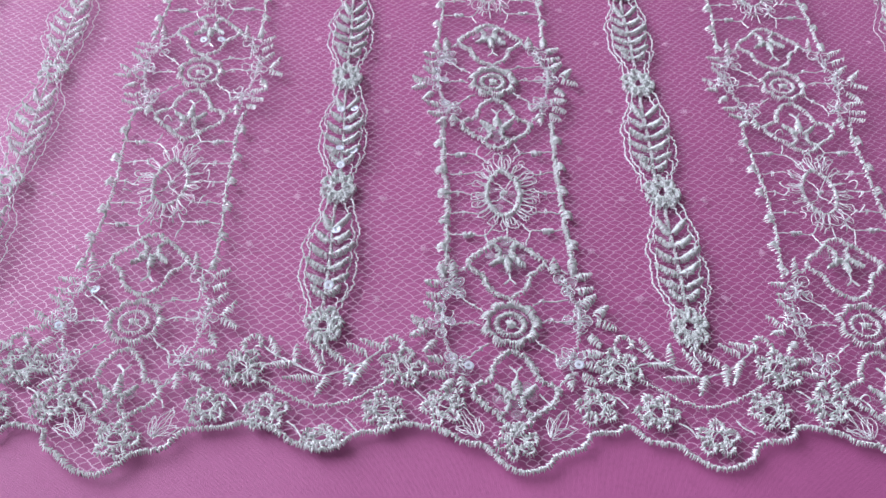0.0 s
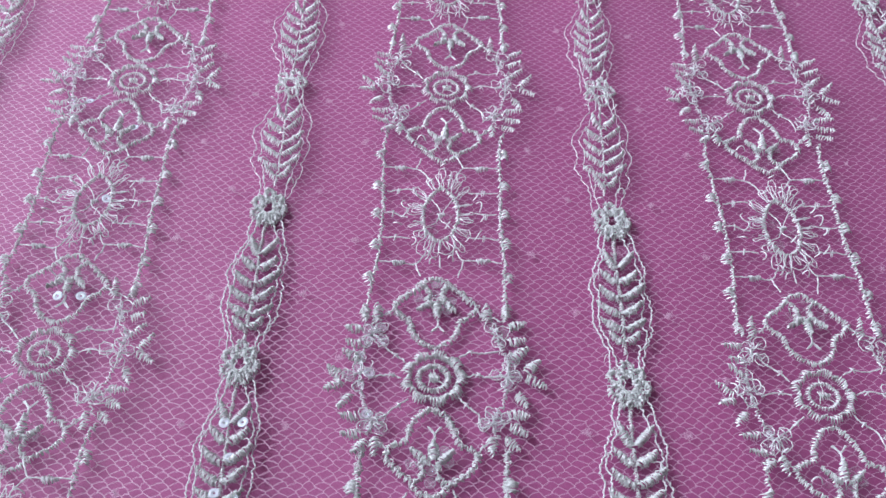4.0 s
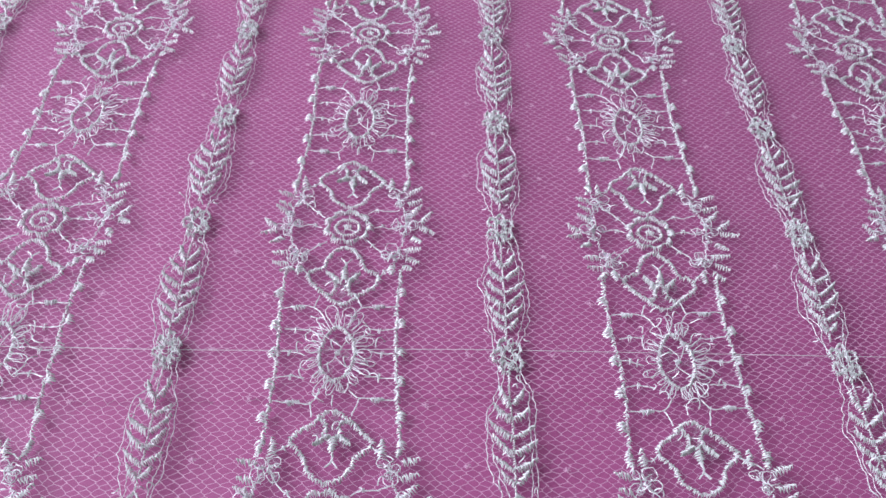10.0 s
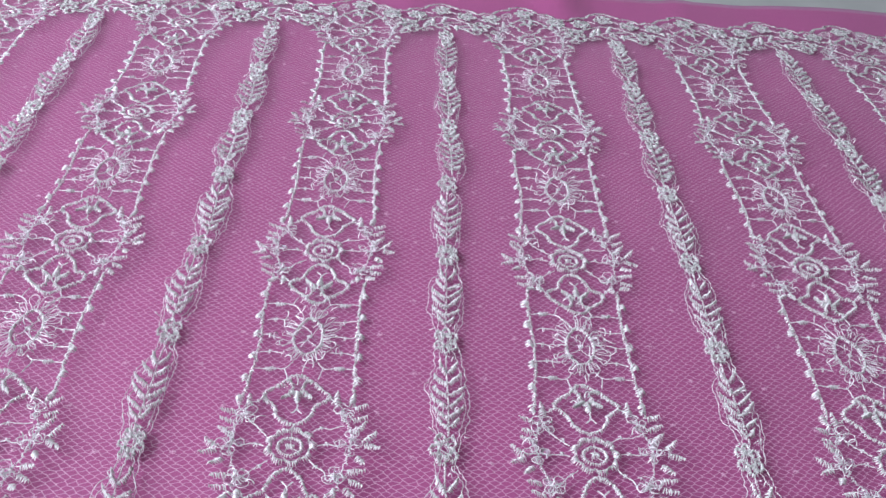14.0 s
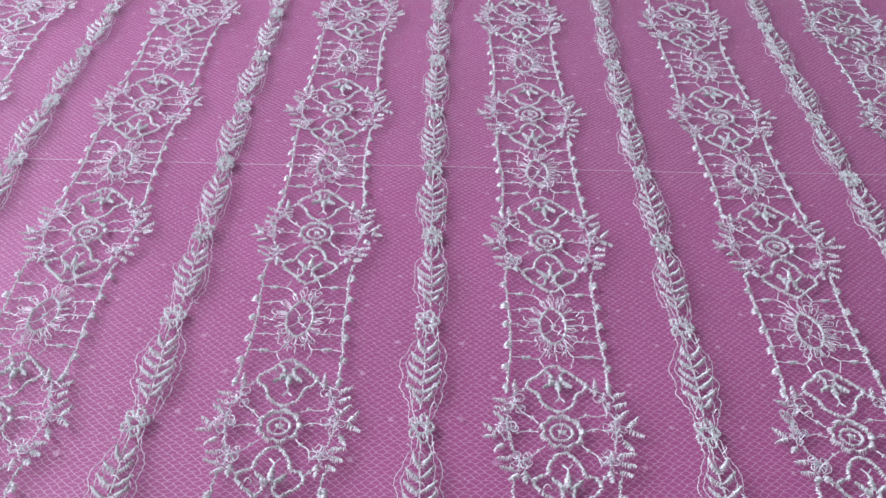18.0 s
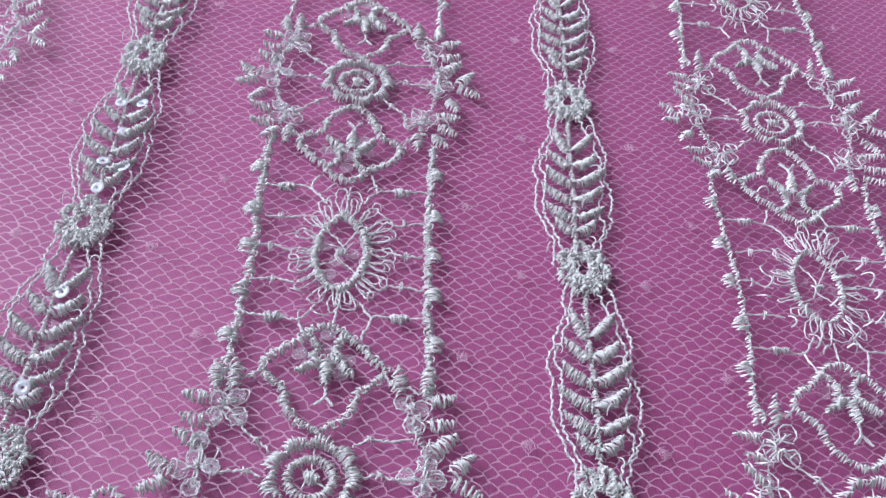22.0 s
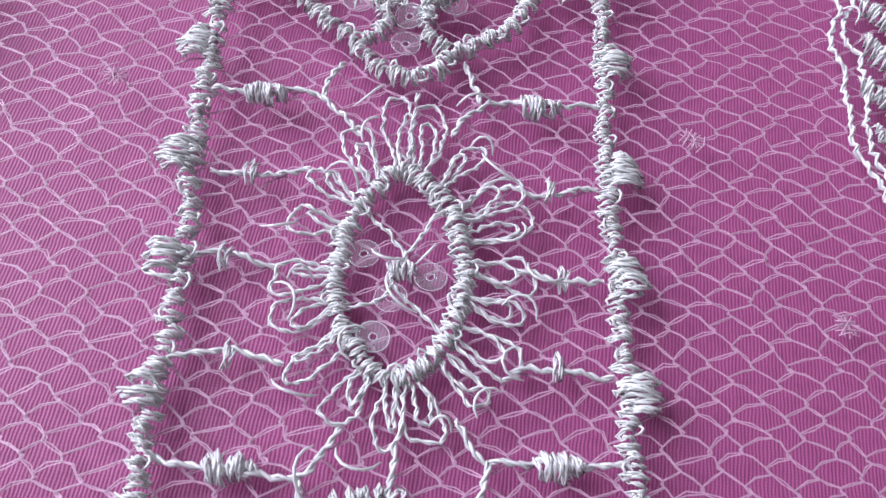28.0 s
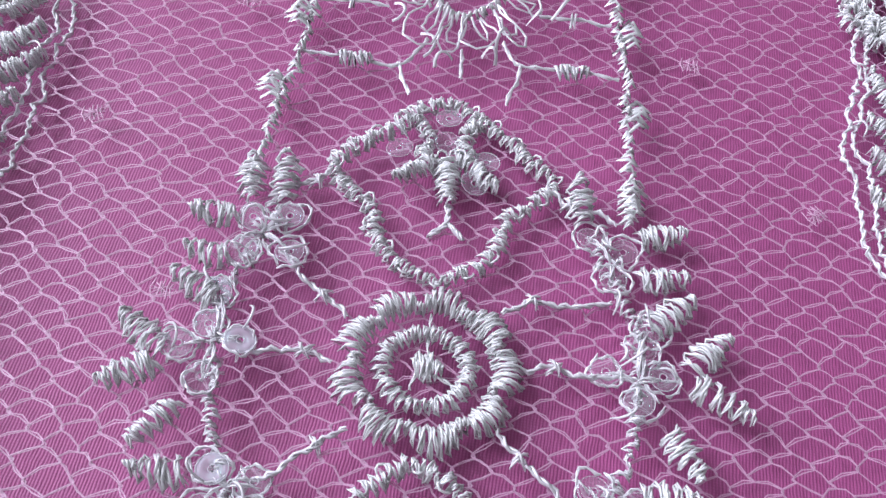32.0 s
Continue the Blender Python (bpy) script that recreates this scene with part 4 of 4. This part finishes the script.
# ---- the net of the tulle: cells 3.9 mm wide, short twisted links between them ----
def net_mesh(name, x0, x1, y0, y1, tubes, cw, rh):
    link = 0.34 * rh
    half = 0.064 if tubes > 1 else (0.098 if y1 < 600 else 0.125)
    rng = np.random.default_rng(5)
    ni, nj = int(round((x1 - x0) / cw)), int(round((y1 - y0) / rh))
    i0, j0 = int(round(x0 / cw)), int(round(y0 / rh))
    ii, jj = np.meshgrid(np.arange(ni + 1) + i0, np.arange(nj + 1) + j0)

    def hashed(a, b, s):
        v = np.sin(a * 12.9898 + b * 78.233 + s * 37.719) * 43758.5453
        return (v - np.floor(v)) * 2 - 1

    def at(a, b, up):
        """The lower or upper end of the link at cell corner a of row b."""
        x = (a + 0.5 * (b % 2)) * cw + hashed(a, b, 1) * 0.52 + up * (hashed(a, b, 2) * 0.4 - 0.3)
        y = b * rh + (up - 0.5) * link + hashed(a, b, 3) * 0.3
        x = x + 0.9 * np.sin(y / 31.0) + 0.6 * np.sin(x / 17.0 + y / 23.0)
        y = y + 0.7 * np.sin(x / 27.0 + 1.0) + 0.03 * x
        z = 0.15 + 0.12 * hashed(a, b, 4) + 0.35 * np.sin(x / 21.0) * np.sin(y / 26.0)
        return np.stack([x, y, z], -1).reshape(-1, 3)

    odd = jj % 2
    starts = [at(ii, jj, 0), at(ii, jj, 1), at(ii, jj, 1)]
    ends = [at(ii, jj, 1), at(ii + odd - 1, jj + 1, 0), at(ii + odd, jj + 1, 0)]
    a, b = np.concatenate(starts), np.concatenate(ends)
    fat = np.concatenate([np.full(ii.size, 1.6), np.ones(2 * len(starts[0]))])
    keep = (a[:, 1] > -50) & (a[:, 1] < 1108)
    px = np.floor((a[:, 0] + 20.3) / Q)
    edges = [np.interp(a[:, 0] - px * Q, *zip(*line)) for line in (SCALLOPS, TUCKED)]
    bay = np.where(px == -1, edges[1], edges[0]) + 0.4
    keep &= (a[:, 1] > bay) & (a[:, 1] < 1062.0 - np.interp((a[:, 0] + 20.3) % Q - 20.3, *zip(*SCALLOPS)) * 1.0)
    a, b, fat = a[keep], b[keep], fat[keep]
    d = b - a
    nrm = np.stack([-d[:, 1], d[:, 0]], -1) / np.maximum(np.hypot(d[:, 0], d[:, 1]), 1e-6)[:, None]
    w = (half * fat)[:, None]
    side = np.concatenate([nrm * w, np.zeros((len(a), 1))], 1)
    if tubes > 0:
        # a middle point lets the thread sag
        sway = np.zeros((len(a), 3))
        sway[:, 0] = (rng.random(len(a)) - 0.5) * 0.5
        sway[:, 1] = (0.16 + (rng.random(len(a)) - 0.5) * 0.45) * (fat < 1.5)
        sway[:, 2] = -0.08
        mid = (a + b) / 2 + sway
        if tubes > 1:
            # two loosely laid strands
            apart = np.zeros((len(a), 3))
            apart[:, :2] = nrm * (0.04 + 0.13 * rng.random(len(a)))[:, None]
            apart[:, 2] = 0.05
            v = np.stack([p + apart * c * e + o for c in (1, -1) for p, e in ((a, 0.35), (mid, 1.0), (b, 0.35)) for o in (side, -side)], 1)
            v = v.reshape(-1, 3)
            base = np.arange(len(a))[:, None, None] * 12
            quad = np.array([[0, 1, 3, 2], [2, 3, 5, 4], [6, 7, 9, 8], [8, 9, 11, 10]])
        else:
            v = np.stack([p + o for p in (a, mid, b) for o in (side, -side)], 1).reshape(-1, 3)
            base = np.arange(len(a))[:, None, None] * 6
            quad = np.array([[0, 1, 3, 2], [2, 3, 5, 4]])
    else:
        v = np.stack([a + side, a - side, b - side, b + side], 1).reshape(-1, 3)
        base = np.arange(len(a))[:, None, None] * 4
        quad = np.array([[0, 1, 2, 3]])
    f = (base + quad[None]).reshape(-1, 4)
    me = bpy.data.meshes.new(name)
    me.vertices.add(len(v))
    me.vertices.foreach_set("co", (v * MM).astype(np.float32).ravel())
    me.loops.add(f.size)
    me.loops.foreach_set("vertex_index", f.astype(np.int32).ravel())
    me.polygons.add(len(f))
    me.polygons.foreach_set("loop_start", np.arange(0, f.size, 4, dtype=np.int32))
    me.polygons.foreach_set("use_smooth", np.ones(len(f), dtype=bool))
    me.update(calc_edges=True)
    me.materials.append(NET)
    return me


CW, RH = 3.9, 1.6
XA, XB, XC, XD = -88 * CW, -30 * CW, 30 * CW, 121 * CW
XL, XR = -60 * CW, 86 * CW
YA, YB, YM, YC = -30 * RH, 150 * RH, 320 * RH, 694 * RH
for x0, x1, y0, y1, tubes, grow in ((XB, XC, YA, YB, 2, 1), (XL, XB, YA, YB, 1, 1), (XC, XR, YA, YB, 1, 1), (XL, XR, YB, YM, 0, 1),
                                    (-82 * CW, 114 * CW, YM, YC, 0, 1), (XA, XL, YA, YM, 0, 2), (XR, XD, YA, YM, 0, 2)):
    me = net_mesh("tulle_net", x0, x1, y0, y1, tubes, CW * grow, RH * grow)
    tagged(part("tulle_net", me, lace, None, "fine pale hexagonal tulle net"), kind="stuff")

# small woven stars in the net
star = Yarn(9)
for k in range(7):
    a = k * 0.9
    star.stitch((-1.3 * math.cos(a), -1.0 * math.sin(a)), (1.3 * math.cos(a) + star.j(0.4), 1.0 * math.sin(a)), 0.12, 0.10, 0.15)
for k in range(5):
    star.stitch((-1.1 + k * 0.5, -1.1 + star.j(0.3)), (-0.9 + k * 0.5, 1.1 + star.j(0.3)), 0.15, 0.10, 0.15)
star_mesh = star.mesh("net_star", NET)
rest = Yarn(10)
for jx in range(-26, 34):
    for ny in range(-1, 27):
        x, y = jx * 14.2 + 0.8 + wobble.uniform(-1, 1), ny * 43.4 + 34 + (jx % 2) * 21.5 + wobble.uniform(-2, 2)
        if not -28 < y < 1090 or abs((x + Q / 2) % Q - Q / 2) < 16:
            continue
        if -130 < x < 130 and y < 420:
            part("net_star", star_mesh, lace, lay(x, y, 1, 1, wobble.uniform(0, 6)))
        else:
            for k in range(3):
                a = k * 1.05 + wobble.uniform(0, 1)
                rest.stitch((x - 1.2 * math.cos(a), y - 1.0 * math.sin(a)), (x + 1.2 * math.cos(a), y + 1.0 * math.sin(a)), 0.25, 0.24, 0.2)
tagged(part("net_star_rest", rest.mesh("net_star_rest", NET), lace), kind="stuff")

# a few opaque pearl sequins catch the light
for x, y in PEARLS:
    glint = Yarn(int(x * 7 + y), True)
    glint.disc(0, 0, 1.3, 1.5, (glint.j(0.3), glint.j(0.3)), 16)
    part("pearl_sequin", glint.mesh("pearl_sequin", OPAL), lace, lay(x, y))

# a pulled white thread runs straight across the lace
pulled = Yarn(31)
pulled.tube([(x, 532 + 0.02 * x + 0.6 * math.sin(x / 37.0), 0.8 + 0.2 * math.sin(x / 19.0)) for x in range(-380, 520, 12)], 0.13)
part("pulled_thread", pulled.mesh("pulled_thread", FINE), lace, None, "straight white pulled thread")
